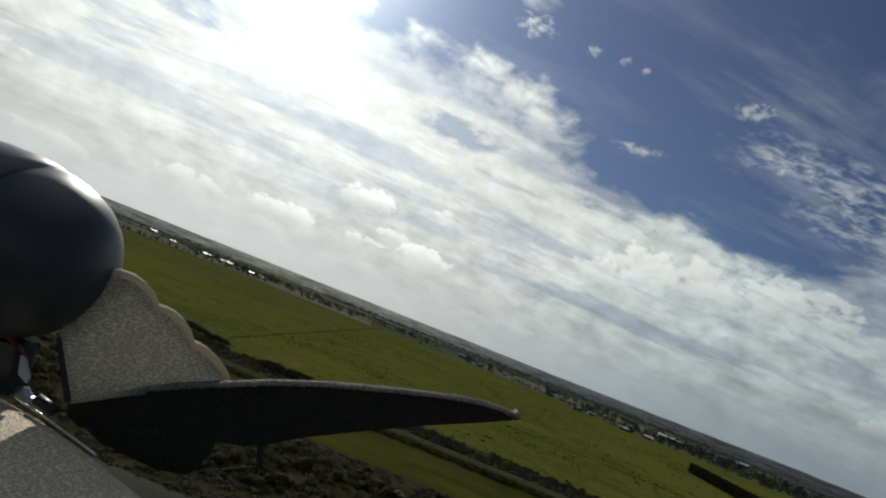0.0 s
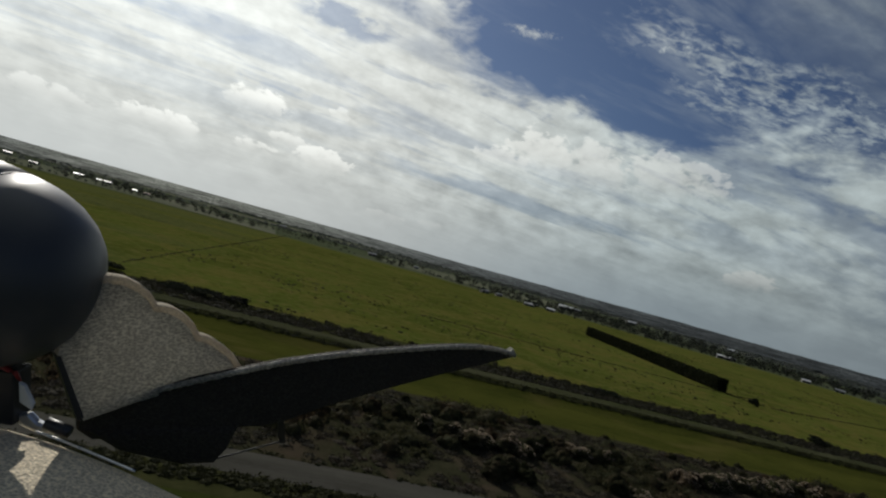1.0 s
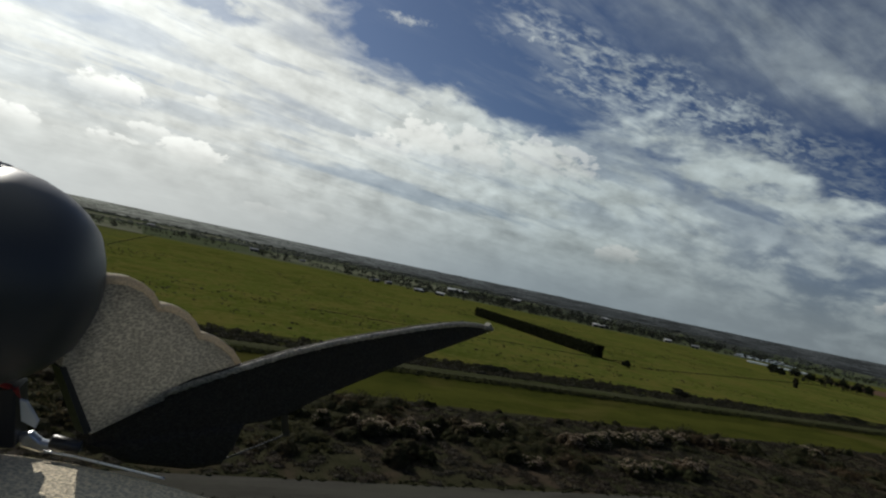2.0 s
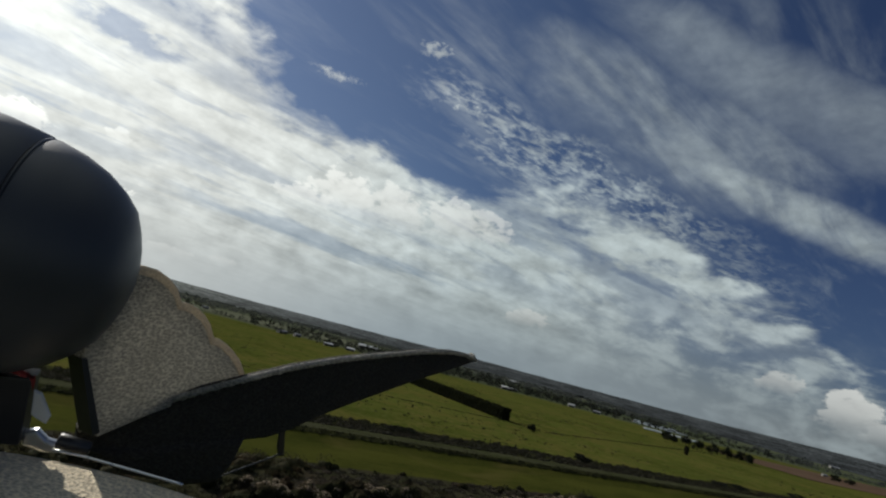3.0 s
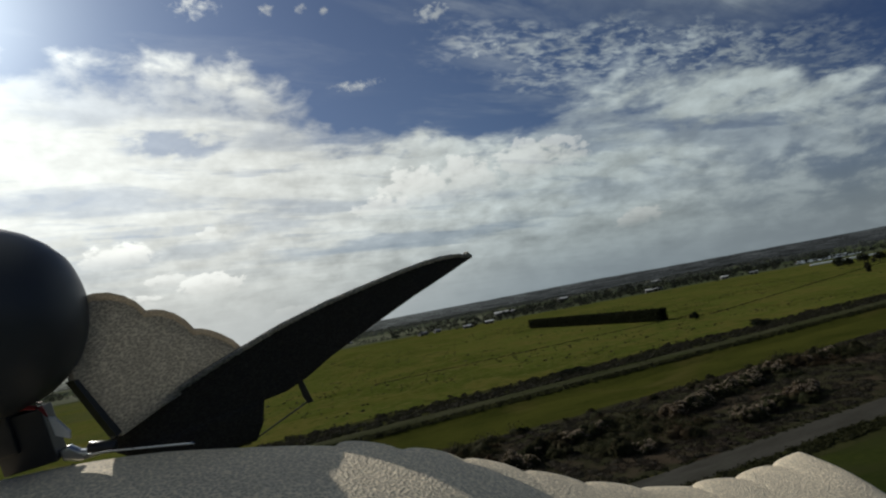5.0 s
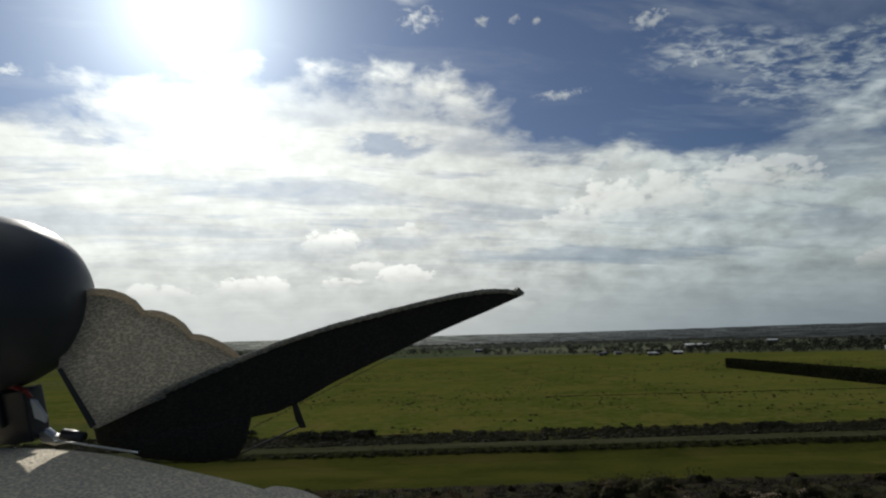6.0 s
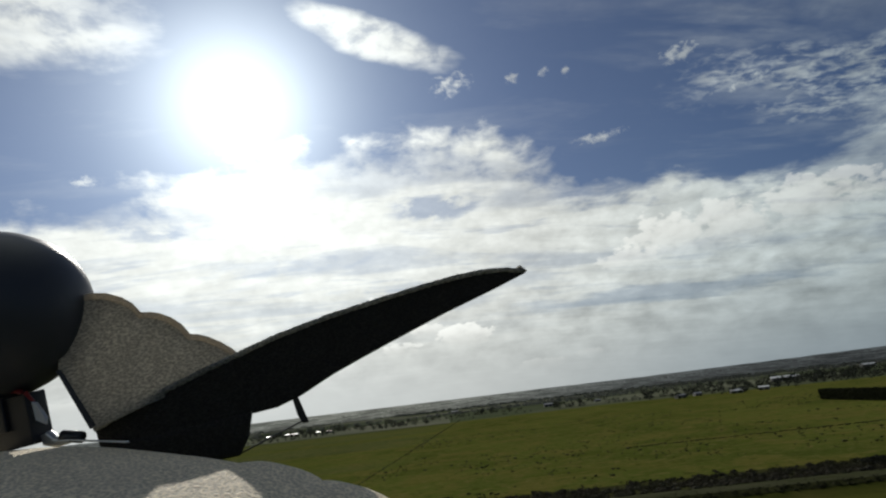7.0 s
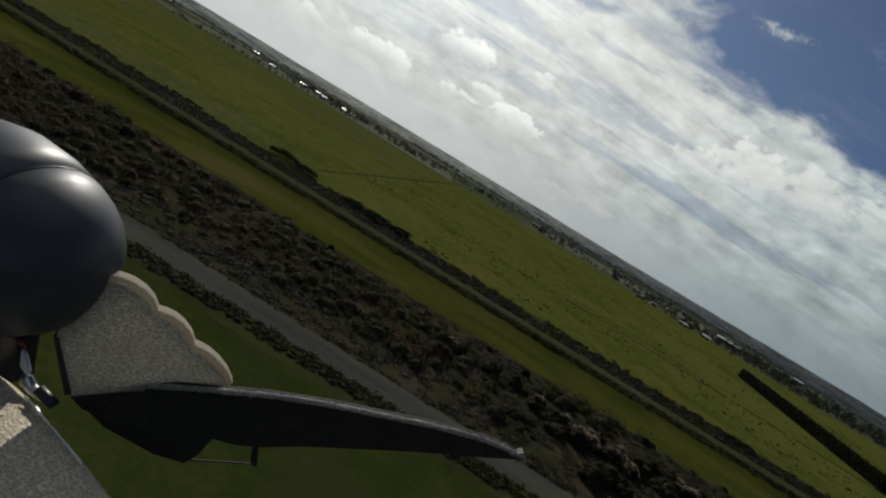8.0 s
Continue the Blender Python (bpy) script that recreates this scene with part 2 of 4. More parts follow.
    # bright aureole of the sun behind thin cloud
    au = n.add(n.mul(core, 0.60), n.mul(n.math("EXPONENT", n.mul(ang, -1 / 8.0)), 0.50))
    aur = n.node("ShaderNodeCombineColor")
    for sck, f in zip(aur.inputs, (0.92, 1.0, 1.0)):
        n.put(sck, n.mul(au, f))
    col = n.mix(1.0, col, aur.outputs[0], "ADD")
    bg = n.node("ShaderNodeBackground")
    n.put(bg.inputs[0], col)
    out = n.node("ShaderNodeOutputWorld")
    n.put(out.inputs[0], bg.outputs[0])


build_sky()
sun = new("sun", bpy.data.lights.new("sun", "SUN"))
sun.data.energy, sun.data.angle, sun.data.color = 3.0, radians(0.6), (1.0, 0.95, 0.86)
sun.matrix_world = look((0, 0, 0), -facing(SUN_AZ, SUN_EL))

# ================= materials =================
def material(name, rough=0.9, metal=0.0, spec=0.3):
    mat = bpy.data.materials.new(name)
    mat.use_nodes = True
    n = Nodes(mat.node_tree)
    b = n.node("ShaderNodeBsdfPrincipled")
    b.inputs["Roughness"].default_value, b.inputs["Metallic"].default_value = rough, metal
    b.inputs["Specular IOR Level"].default_value = spec
    o = n.node("ShaderNodeOutputMaterial")
    n.put(o.inputs[0], b.outputs[0])
    return mat, n, b, o


def world_place(n):
    return n.node("ShaderNodeNewGeometry").outputs["Position"]


def bumped(n, b, height, strength, distance):
    k = n.node("ShaderNodeBump")
    k.inputs["Strength"].default_value, k.inputs["Distance"].default_value = strength, distance
    n.put(k.inputs["Height"], height)
    n.put(b.inputs["Normal"], k.outputs[0])


def earthy(name, dark, light, coarse, fine, contrast=(0.3, 0.7), third=None, relief=0.0, rough=0.95, stretch=(1, 1, 1)):
    """Ground-like surface: two colours broken up at a coarse and a fine scale, a third in patches."""
    mat, n, b, o = material(name, rough, 0.0, 0.0)
    p = world_place(n)
    k = n.node("ShaderNodeMapping")
    k.inputs["Scale"].default_value = stretch
    n.put(k.inputs[0], p)
    q = k.outputs[0]
    big, small = n.noise(q, coarse, 5, 0.6, 0.4), n.noise(q, fine, 5, 0.65)
    f = n.ramp(n.add(n.mul(big, 0.6), n.mul(small, 0.4)), *contrast)
    c = n.mix(f, dark, light)
    if third:
        c = n.mix(n.ramp(n.noise(q, coarse * 0.33, 4, 0.6, 0.8), 0.50, 0.64), c, third)
    n.put(b.inputs["Base Color"], c)
    if relief:
        bumped(n, b, small, 0.8, relief)
    return mat


def leafy(name, dark, light, dry=None, through=0.25, shade=0.6):
    """Foliage: tone varies from clump to clump, some light passes through."""
    mat, n, b, o = material(name, 0.8, 0.0, 0.05)
    r = n.node("ShaderNodeNewGeometry").outputs["Random Per Island"]
    c = n.mix(r, dark, light)
    if dry:
        p = world_place(n)
        c = n.mix(n.mul(n.ramp(n.noise(p, 0.09, 4, 0.6), 0.48, 0.62), 0.6), c, dry)
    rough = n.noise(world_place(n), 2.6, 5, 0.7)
    # hollows of the bump are painted darker, like shade between leaves
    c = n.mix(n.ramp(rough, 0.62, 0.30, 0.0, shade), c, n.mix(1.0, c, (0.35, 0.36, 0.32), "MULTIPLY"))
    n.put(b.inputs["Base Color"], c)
    bumped(n, b, rough, 1.0, 0.45)
    t = n.node("ShaderNodeBsdfTranslucent")
    n.put(t.inputs[0], c)
    m = n.node("ShaderNodeMixShader")
    m.inputs[0].default_value = through
    n.put(m.inputs[1], b.outputs[0])
    n.put(m.inputs[2], t.outputs[0])
    n.put(o.inputs[0], m.outputs[0])
    return mat


def plain(name, colour, rough=0.6, metal=0.0, spec=0.4, vary=0.25, scale=3.0):
    mat, n, b, o = material(name, rough, metal, spec)
    p = n.node("ShaderNodeTexCoord").outputs["Object"]
    f = n.ramp(n.noise(p, scale, 6, 0.65), 0.3, 0.7, 1.0 - vary, 1.0 + vary * 0.5)
    r = n.add(0.85, n.mul(n.node("ShaderNodeObjectInfo").outputs["Random"], 0.3))
    g = n.node("ShaderNodeVectorMath", "SCALE")
    g.inputs[0].default_value = colour
    n.put(g.inputs["Scale"], n.mul(f, r))
    n.put(b.inputs["Base Color"], g.outputs[0])
    n.put(b.inputs["Roughness"], n.add(rough - 0.1, n.mul(n.noise(p, scale * 4, 4), 0.2)))
    return mat


def pasture_material():
    """Grazed grass: paddock-sized changes of tone, streaks, rush tufts and drier patches."""
    mat, n, b, o = material("pasture", 0.95, 0.0, 0.0)
    p = world_place(n)
    x, y, z = n.xyz(p)
    flat = n.vec(x, y, 0.0)
    big = n.noise(flat, 0.011, 4, 0.6, 0.6)
    mid = n.noise(flat, 0.05, 5, 0.62, 0.5)
    small = n.noise(flat, 0.9, 5, 0.7)
    lines = n.noise(n.vec(n.mul(x, 0.02), n.mul(y, 0.30), 3.0), 1.0, 4, 0.55, 0.3)
    c = n.mix(n.ramp(big, 0.35, 0.65), (0.0486, 0.0633, 0.0119), (0.0794, 0.0911, 0.0187))
    c = n.mix(n.mul(n.ramp(mid, 0.44, 0.62), 0.85), c, (0.0931, 0.0868, 0.0217))
    band = n.noise(n.vec(n.mul(x, 0.0016), n.mul(y, 0.011), 5.0), 1.0, 3, 0.5)
    c = n.mix(n.mul(n.mul(n.ramp(band, 0.44, 0.56), n.ramp(x, -30.0, -90.0)), 0.55), c, (0.0655, 0.0734, 0.0316))
    patch = n.noise(flat, 0.14, 5, 0.66, 0.8)
    c = n.mix(n.ramp(patch, 0.54, 0.66, 0.0, 0.7), c, (0.0990, 0.0830, 0.0260))
    c = n.mix(n.ramp(patch, 0.44, 0.34, 0.0, 0.55), c, (0.0360, 0.0500, 0.0100))
    lumps = n.noise(flat, 0.34, 4, 0.72, 0.6)
    c = n.mix(n.ramp(lumps, 0.52, 0.68, 0.0, 0.75), c, (0.1184, 0.1045, 0.0355))
    c = n.mix(n.ramp(lumps, 0.45, 0.32, 0.0, 0.8), c, (0.0317, 0.0423, 0.0088))
    c = n.mix(n.mul(n.ramp(lines, 0.52, 0.66), 0.35), c, (0.0476, 0.0556, 0.0078))
    c = n.mix(n.mul(n.ramp(small, 0.50, 0.75), 0.45), c, (0.0317, 0.0400, 0.0049))
    tuft = n.noise(flat, 0.33, 3, 0.5)
    c = n.mix(n.mul(n.ramp(tuft, 0.66, 0.74), n.ramp(mid, 0.38, 0.5, 0.0, 0.7)), c, (0.0275, 0.0312, 0.0078))
    # beyond the big paddock the land is cut into many fields, their greyer tones imitating haze
    cells = n.node("ShaderNodeTexVoronoi")
    cells.distance = "CHEBYCHEV"
    cells.inputs["Scale"].default_value = 0.0045
    n.put(cells.inputs["Vector"], n.vec(n.mul(x, 0.7), y, 0.0))
    hazed_crop = n.stops(n.xyz(cells.outputs["Color"])[0], [(0.0, (0.0444, 0.0578, 0.0256)), (0.3, (0.0635, 0.0744, 0.0433)), (0.55, (0.0486, 0.0633, 0.0267)), (0.8, (0.0804, 0.0856, 0.0552)), (1.0, (0.0572, 0.0656, 0.0394))])
    hazed_crop = n.mix(n.mul(n.ramp(small, 0.4, 0.7), 0.3), hazed_crop, (0.0846, 0.0945, 0.0641))
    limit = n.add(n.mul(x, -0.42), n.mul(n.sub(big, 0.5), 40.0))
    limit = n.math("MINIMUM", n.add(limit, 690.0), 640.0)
    c = n.mix(n.ramp(n.add(n.sub(y, limit), n.mul(n.sub(mid, 0.5), 60.0)), -25.0, 25.0), c, hazed_crop)
    n.put(b.inputs["Base Color"], c)
    bumped(n, b, small, 0.7, 0.12)
    return mat


PASTURE = pasture_material()
MOWN = earthy("mown_grass", (0.027, 0.033, 0.007), (0.059, 0.061, 0.013), 0.09, 1.3, (0.28, 0.72), (0.066, 0.060, 0.017), 0.08, stretch=(0.6, 1.3, 1))
# steep-view shading put into the colour: darker than the mown grass
NEAR_GRASS = earthy("darkened_paddock_grass", (0.017, 0.025, 0.006), (0.039, 0.047, 0.012), 0.10, 1.3, (0.3, 0.7), (0.030, 0.034, 0.012), 0.08)
GRAVEL = earthy("gravel", (0.034, 0.033, 0.027), (0.072, 0.069, 0.059), 0.25, 4.0, (0.25, 0.75), (0.062, 0.062, 0.048), 0.03, stretch=(0.25, 1.4, 1))
TRACK = earthy("worn_track", (0.025, 0.030, 0.012), (0.060, 0.060, 0.036), 0.3, 3.0, (0.25, 0.75), (0.034, 0.040, 0.016), 0.04, stretch=(0.25, 1.6, 1))
ROUGH = earthy("rough_ground", (0.018, 0.020, 0.010), (0.044, 0.041, 0.024), 0.22, 1.8, (0.3, 0.7), (0.052, 0.040, 0.028), 0.2)
BANK = earthy("rough_bank_grass", (0.022, 0.025, 0.009), (0.044, 0.045, 0.018), 0.25, 2.2, (0.3, 0.7), None, 0.12, stretch=(0.5, 1, 1))
PLOUGH = earthy("ploughed_soil", (0.070, 0.047, 0.032), (0.115, 0.078, 0.054), 0.04, 0.8, (0.3, 0.7), None, 0.1, stretch=(0.2, 1.5, 1))
# haze over far land put into the field colour, paler than pasture
FAR_FIELD = earthy("hazed_field", (0.075, 0.085, 0.055), (0.14, 0.145, 0.10), 0.006, 0.08, (0.3, 0.7), (0.16, 0.155, 0.12), 0.0)
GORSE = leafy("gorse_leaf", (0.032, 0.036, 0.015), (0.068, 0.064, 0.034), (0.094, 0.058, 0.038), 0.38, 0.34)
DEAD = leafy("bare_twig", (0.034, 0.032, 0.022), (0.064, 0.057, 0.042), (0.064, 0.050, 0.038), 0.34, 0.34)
# pale seed heads, with sunlight on the bush tops put into their colour
PALE = leafy("sunlit_seeding_gorse", (0.24, 0.19, 0.135), (0.46, 0.38, 0.29), None, 0.5, 0.3)
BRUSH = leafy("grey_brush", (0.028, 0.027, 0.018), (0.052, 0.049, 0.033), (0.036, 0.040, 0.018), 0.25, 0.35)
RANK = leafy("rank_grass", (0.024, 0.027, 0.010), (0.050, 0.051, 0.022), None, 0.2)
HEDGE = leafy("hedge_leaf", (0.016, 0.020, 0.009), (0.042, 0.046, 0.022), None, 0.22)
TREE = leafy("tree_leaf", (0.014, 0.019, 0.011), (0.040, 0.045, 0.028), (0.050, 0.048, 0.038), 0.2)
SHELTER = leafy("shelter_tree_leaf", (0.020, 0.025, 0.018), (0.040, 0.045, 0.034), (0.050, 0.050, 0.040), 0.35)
# distant haze put into the leaf colour: paler and greyer than the tree leaf
WOODS = leafy("hazed_woods", (0.070, 0.083, 0.075), (0.110, 0.122, 0.110), (0.13, 0.132, 0.122), 0.6)
BARK = plain("bark", (0.05, 0.04, 0.03), 0.9)
WHITE_ROOF = plain("white_roof", (0.62, 0.62, 0.60), 0.45, 0.0, 0.5, 0.12)
GREY_ROOF = plain("grey_roof", (0.22, 0.225, 0.23), 0.5, 0.0, 0.5, 0.2)
RED_ROOF = plain("dull_red_roof", (0.20, 0.09, 0.07), 0.6, 0.0, 0.4, 0.2)
WALL = plain("shed_wall", (0.20, 0.195, 0.18), 0.8)
DARK_OPENING = plain("dark_opening", (0.03, 0.03, 0.03), 0.6)
GLASS_ROOF = plain("greenhouse_skin", (0.62, 0.66, 0.66), 0.25, 0.0, 0.6, 0.1)


# ================= mesh helpers =================
def mesh_of(name, verts, faces, mat=None, smooth=False):
    me = bpy.data.meshes.new(name)
    me.from_pydata([tuple(v) for v in verts], [], [tuple(f) for f in faces])
    if mat:
        me.materials.append(mat)
    if smooth:
        me.polygons.foreach_set("use_smooth", [True] * len(me.polygons))
    me.update()
    return me


def part(name, bm, mat, parent=None, label=""):
    """Link a bmesh as one mesh object under a thing or a part."""
    me = bpy.data.meshes.new(name)
    bm.to_mesh(me)
    bm.free()
    me.materials.append(mat)
    ob = new(name, me)
    if parent:
        ob.parent = parent
    if label:
        ob["label"] = label
    return ob


def box_bm(size, at=(0, 0, 0), bevel=0.0, turn=None):
    bm = bmesh.new()
    bmesh.ops.create_cube(bm, size=1.0)
    bmesh.ops.scale(bm, vec=size, verts=bm.verts)
    if bevel:
        bmesh.ops.bevel(bm, geom=list(bm.edges), offset=bevel, segments=2, profile=0.6, affect="EDGES")
    if turn:
        bmesh.ops.transform(bm, matrix=turn, verts=bm.verts)
    bmesh.ops.translate(bm, vec=at, verts=bm.verts)
    return bm


def cards(name, centres, sizes, mat, rng, squash=0.7, wide=(0.5, 0.9)):
    """Many small bent leaf sprays, each two triangles folded along the middle, at the given places."""
    c = np.asarray(centres, dtype=np.float64)
    k = len(c)
    a = rng.normal(size=(k, 3))
    a[:, 2] *= squash
    a /= np.linalg.norm(a, axis=1)[:, None] + 1e-9
    b = rng.normal(size=(k, 3))
    b -= (b * a).sum(1)[:, None] * a
    b /= np.linalg.norm(b, axis=1)[:, None] + 1e-9
    n = np.cross(a, b)
    s = np.asarray(sizes)[:, None]
    fold = n * s * rng.uniform(-0.5, 0.5, (k, 1))
    w = rng.uniform(*wide, (k, 1))
    v = np.stack([c - a * s, c + b * s * w + fold, c + a * s * rng.uniform(0.7, 1.2, (k, 1)), c - b * s * w + fold], 1).reshape(-1, 3)
    me = bpy.data.meshes.new(name)
    me.vertices.add(4 * k)
    me.vertices.foreach_set("co", v.ravel())
    base = np.arange(k)[:, None] * 4
    tri = np.concatenate([base + np.array([0, 1, 2]), base + np.array([0, 2, 3])], 1).reshape(-1)
    me.loops.add(6 * k)
    me.loops.foreach_set("vertex_index", tri.astype(np.int32))
    me.polygons.add(2 * k)
    me.polygons.foreach_set("loop_start", np.arange(0, 6 * k, 3, dtype=np.int32))
    me.materials.append(mat)
    me.update(calc_edges=True)
    me.validate()
    return me


def mound_points(rng, centres, radii, heights, count):
    """Points through dome-shaped bushes standing on the ground: count for each bush."""
    k = len(centres)
    d = rng.normal(size=(k, count, 3))
    d[:, :, 2] = np.abs(d[:, :, 2])
    d /= np.linalg.norm(d, axis=2)[:, :, None]
    r = rng.uniform(0.55, 1.05, (k, count, 1)) * (0.85 + 0.3 * rng.random((k, count, 1)))
    d *= r
    p = np.empty_like(d)
    p[:, :, :2] = d[:, :, :2] * np.asarray(radii)[:, None, None]
    p[:, :, 2] = d[:, :, 2] * np.asarray(heights)[:, None]
    p += np.asarray(centres)[:, None, :]
    return p.reshape(-1, 3)


def mounds(name, centres, radii, heights, mat, rng):
    """Many small lumpy domes in one mesh, the solid body under the sprays of a thicket."""
    t = bmesh.new()
    bmesh.ops.create_icosphere(t, subdivisions=2, radius=1.0)
    bmesh.ops.delete(t, geom=[v for v in t.verts if v.co.z < -0.2], context="VERTS")
    tv = np.array([v.co for v in t.verts])
    t.verts.index_update()
    tf = np.array([[v.index for v in f.verts] for f in t.faces])
    t.free()
    k, m = len(centres), len(tv)
    jig = 1 + rng.uniform(-0.30, 0.26, (k, m, 1))
    p = tv[None] * jig
    a = rng.uniform(0, 2 * math.pi, k)
    ca, sa = np.cos(a)[:, None], np.sin(a)[:, None]
    x, y = p[:, :, 0] * ca - p[:, :, 1] * sa, p[:, :, 0] * sa + p[:, :, 1] * ca
    r = np.asarray(radii)[:, None]
    v = np.stack([x * r * 1.1, y * r, p[:, :, 2] * np.asarray(heights)[:, None]], 2) + np.asarray(centres)[:, None, :]
    f = (tf[None] + (np.arange(k) * m)[:, None, None]).reshape(-1, 3)
    me = bpy.data.meshes.new(name)
    me.vertices.add(k * m)
    me.vertices.foreach_set("co", v.ravel())
    me.loops.add(f.size)
    me.loops.foreach_set("vertex_index", f.ravel().astype(np.int32))
    me.polygons.add(len(f))
    me.polygons.foreach_set("loop_start", np.arange(0, f.size, 3, dtype=np.int32))
    me.materials.append(mat)
    me.update(calc_edges=True)
    return me


def thicket(name, c, r, h, mat, rng, label, category, sprays=14, leaf=(0.10, 0.24)):
    """Lumpy domes with leafy sprays over them: one object of stuff with the sprays as its part."""
    ob = tagged(new(name, mounds(name, c, r * 0.54, h * 0.52, mat, rng)), label, category, kind="stuff")
    pts = mound_points(rng, c, r, h, sprays)
    leaves = new("sprays", cards("sprays", pts, rng.uniform(*leaf, len(pts)), mat, rng, 1.3, (0.22, 0.6)))
    leaves.parent = ob
    return ob


def stuff(name, me, label, category):
    return tagged(new(name, me), label, category, kind="stuff")


# ================= the ground =================
def sheet(name, x0, x1, rows, mat, label, step=4.0, wobble=0.0, seed=1, category="ground"):
    """A long strip along x. rows: (y, z) of its cross-section; its edges wander a little."""
    nx = max(2, int((x1 - x0) / step))
    verts, faces = [], []
    for i in range(nx + 1):
        x = x0 + (x1 - x0) * i / nx
        for j, (y, z) in enumerate(rows):
            w = wobble * (noise.noise((x * 0.05, seed * 7.3 + j, 0)) + 0.6 * noise.noise((x * 0.25, seed * 3.1 + j, 5)))
            h = 0.12 * noise.noise((x * 0.3, y * 0.3, seed)) if 0 < j < len(rows) - 1 and z > 0.3 else 0
            verts.append((x, y + w, z + h))
    m = len(rows)
    for i in range(nx):
        for j in range(m - 1):
            a = i * m + j
            faces.append((a, a + m, a + m + 1, a + 1))
    ob = new(name, mesh_of(name, verts, faces, mat, True))
    return tagged(ob, label, category, kind="structure")


def build_ground():
    # one sheet to the horizon, with a slow swell far off
    xs = sorted({*range(-4800, 4801, 200), *range(-600, 1001, 50)})
    ys = sorted({*range(-4800, 4801, 200), *range(-200, 1201, 50)})
    verts = []
    for y in ys:
        for x in xs:
            r = math.hypot(x, y)
            z = 0.0
            if r > 900:
                z += 3.0 * (noise.noise((x * 0.0012, y * 0.0012, 0)) - 0.1) * min(1, (r - 900) / 1500)
            verts.append((x, y, z))
    w = len(xs)
    faces = [(j * w + i, j * w + i + 1, (j + 1) * w + i + 1, (j + 1) * w + i) for j in range(len(ys) - 1) for i in range(w - 1)]
    tagged(new("ground", mesh_of("ground", verts, faces, PASTURE, True)),
           "flat olive-green grazed pasture reaching the horizon", "ground", kind="structure")
    L, R = -700, 900
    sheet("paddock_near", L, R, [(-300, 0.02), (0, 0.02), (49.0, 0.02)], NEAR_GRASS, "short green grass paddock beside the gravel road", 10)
    sheet("road_drain", L, R, [(48.6, 0.03), (50.2, -0.1 + 0.14), (52.0, 0.05), (53.2, 0.05)], BANK, "dark overgrown drain along the gravel road", 3, 0.5, 2)
    sheet("road", L, R, [(53.0, 0.06), (55.6, 0.13), (58.2, 0.06)], GRAVEL, "pale grey gravel farm road, slightly crowned", 4, 0.15, 3, "road")
    sheet("scrub_ground", L, R, [(57.9, 0.05), (66, 0.08), (76, 0.1), (86, 0.08), (94.5, 0.05)], ROUGH, "rough brown waste ground under the scrub", 3, 1.6, 4)
    sheet("grass_strip", L, R, [(92.0, 0.03), (103, 0.035), (112.5, 0.03)], MOWN, "smooth olive-green grass strip between scrub and bank", 4, 0.0, 5)
    sheet("stopbank", L, R, [(111.0, 0.05), (113.0, 0.25), (115.6, 0.75), (116.0, 0.85)], MOWN, "gently rising olive-green foot of a low bank", 3, 0.3, 6)
    # rough grass facing away from the sun, part of its shade in the colour
    sheet("bank_side", L, R, [(115.8, 0.86), (117.0, 1.3), (118.2, 1.45)], BANK, "steep rough grassed side of a low bank, its shade painted darker", 3, 0.3, 9)
    sheet("bank_track", L, R, [(117.8, 1.46), (120.8, 1.5), (123.8, 1.42)], TRACK, "worn grey-green track along the top of the bank", 3, 0.4, 7, "track")
    sheet("bank_back", L, R, [(123.4, 1.41), (127.0, 0.8), (135, 0.25), (145, 0.04)], BANK, "rough back slope of the bank under grey brush", 4, 1.2, 8)


build_ground()


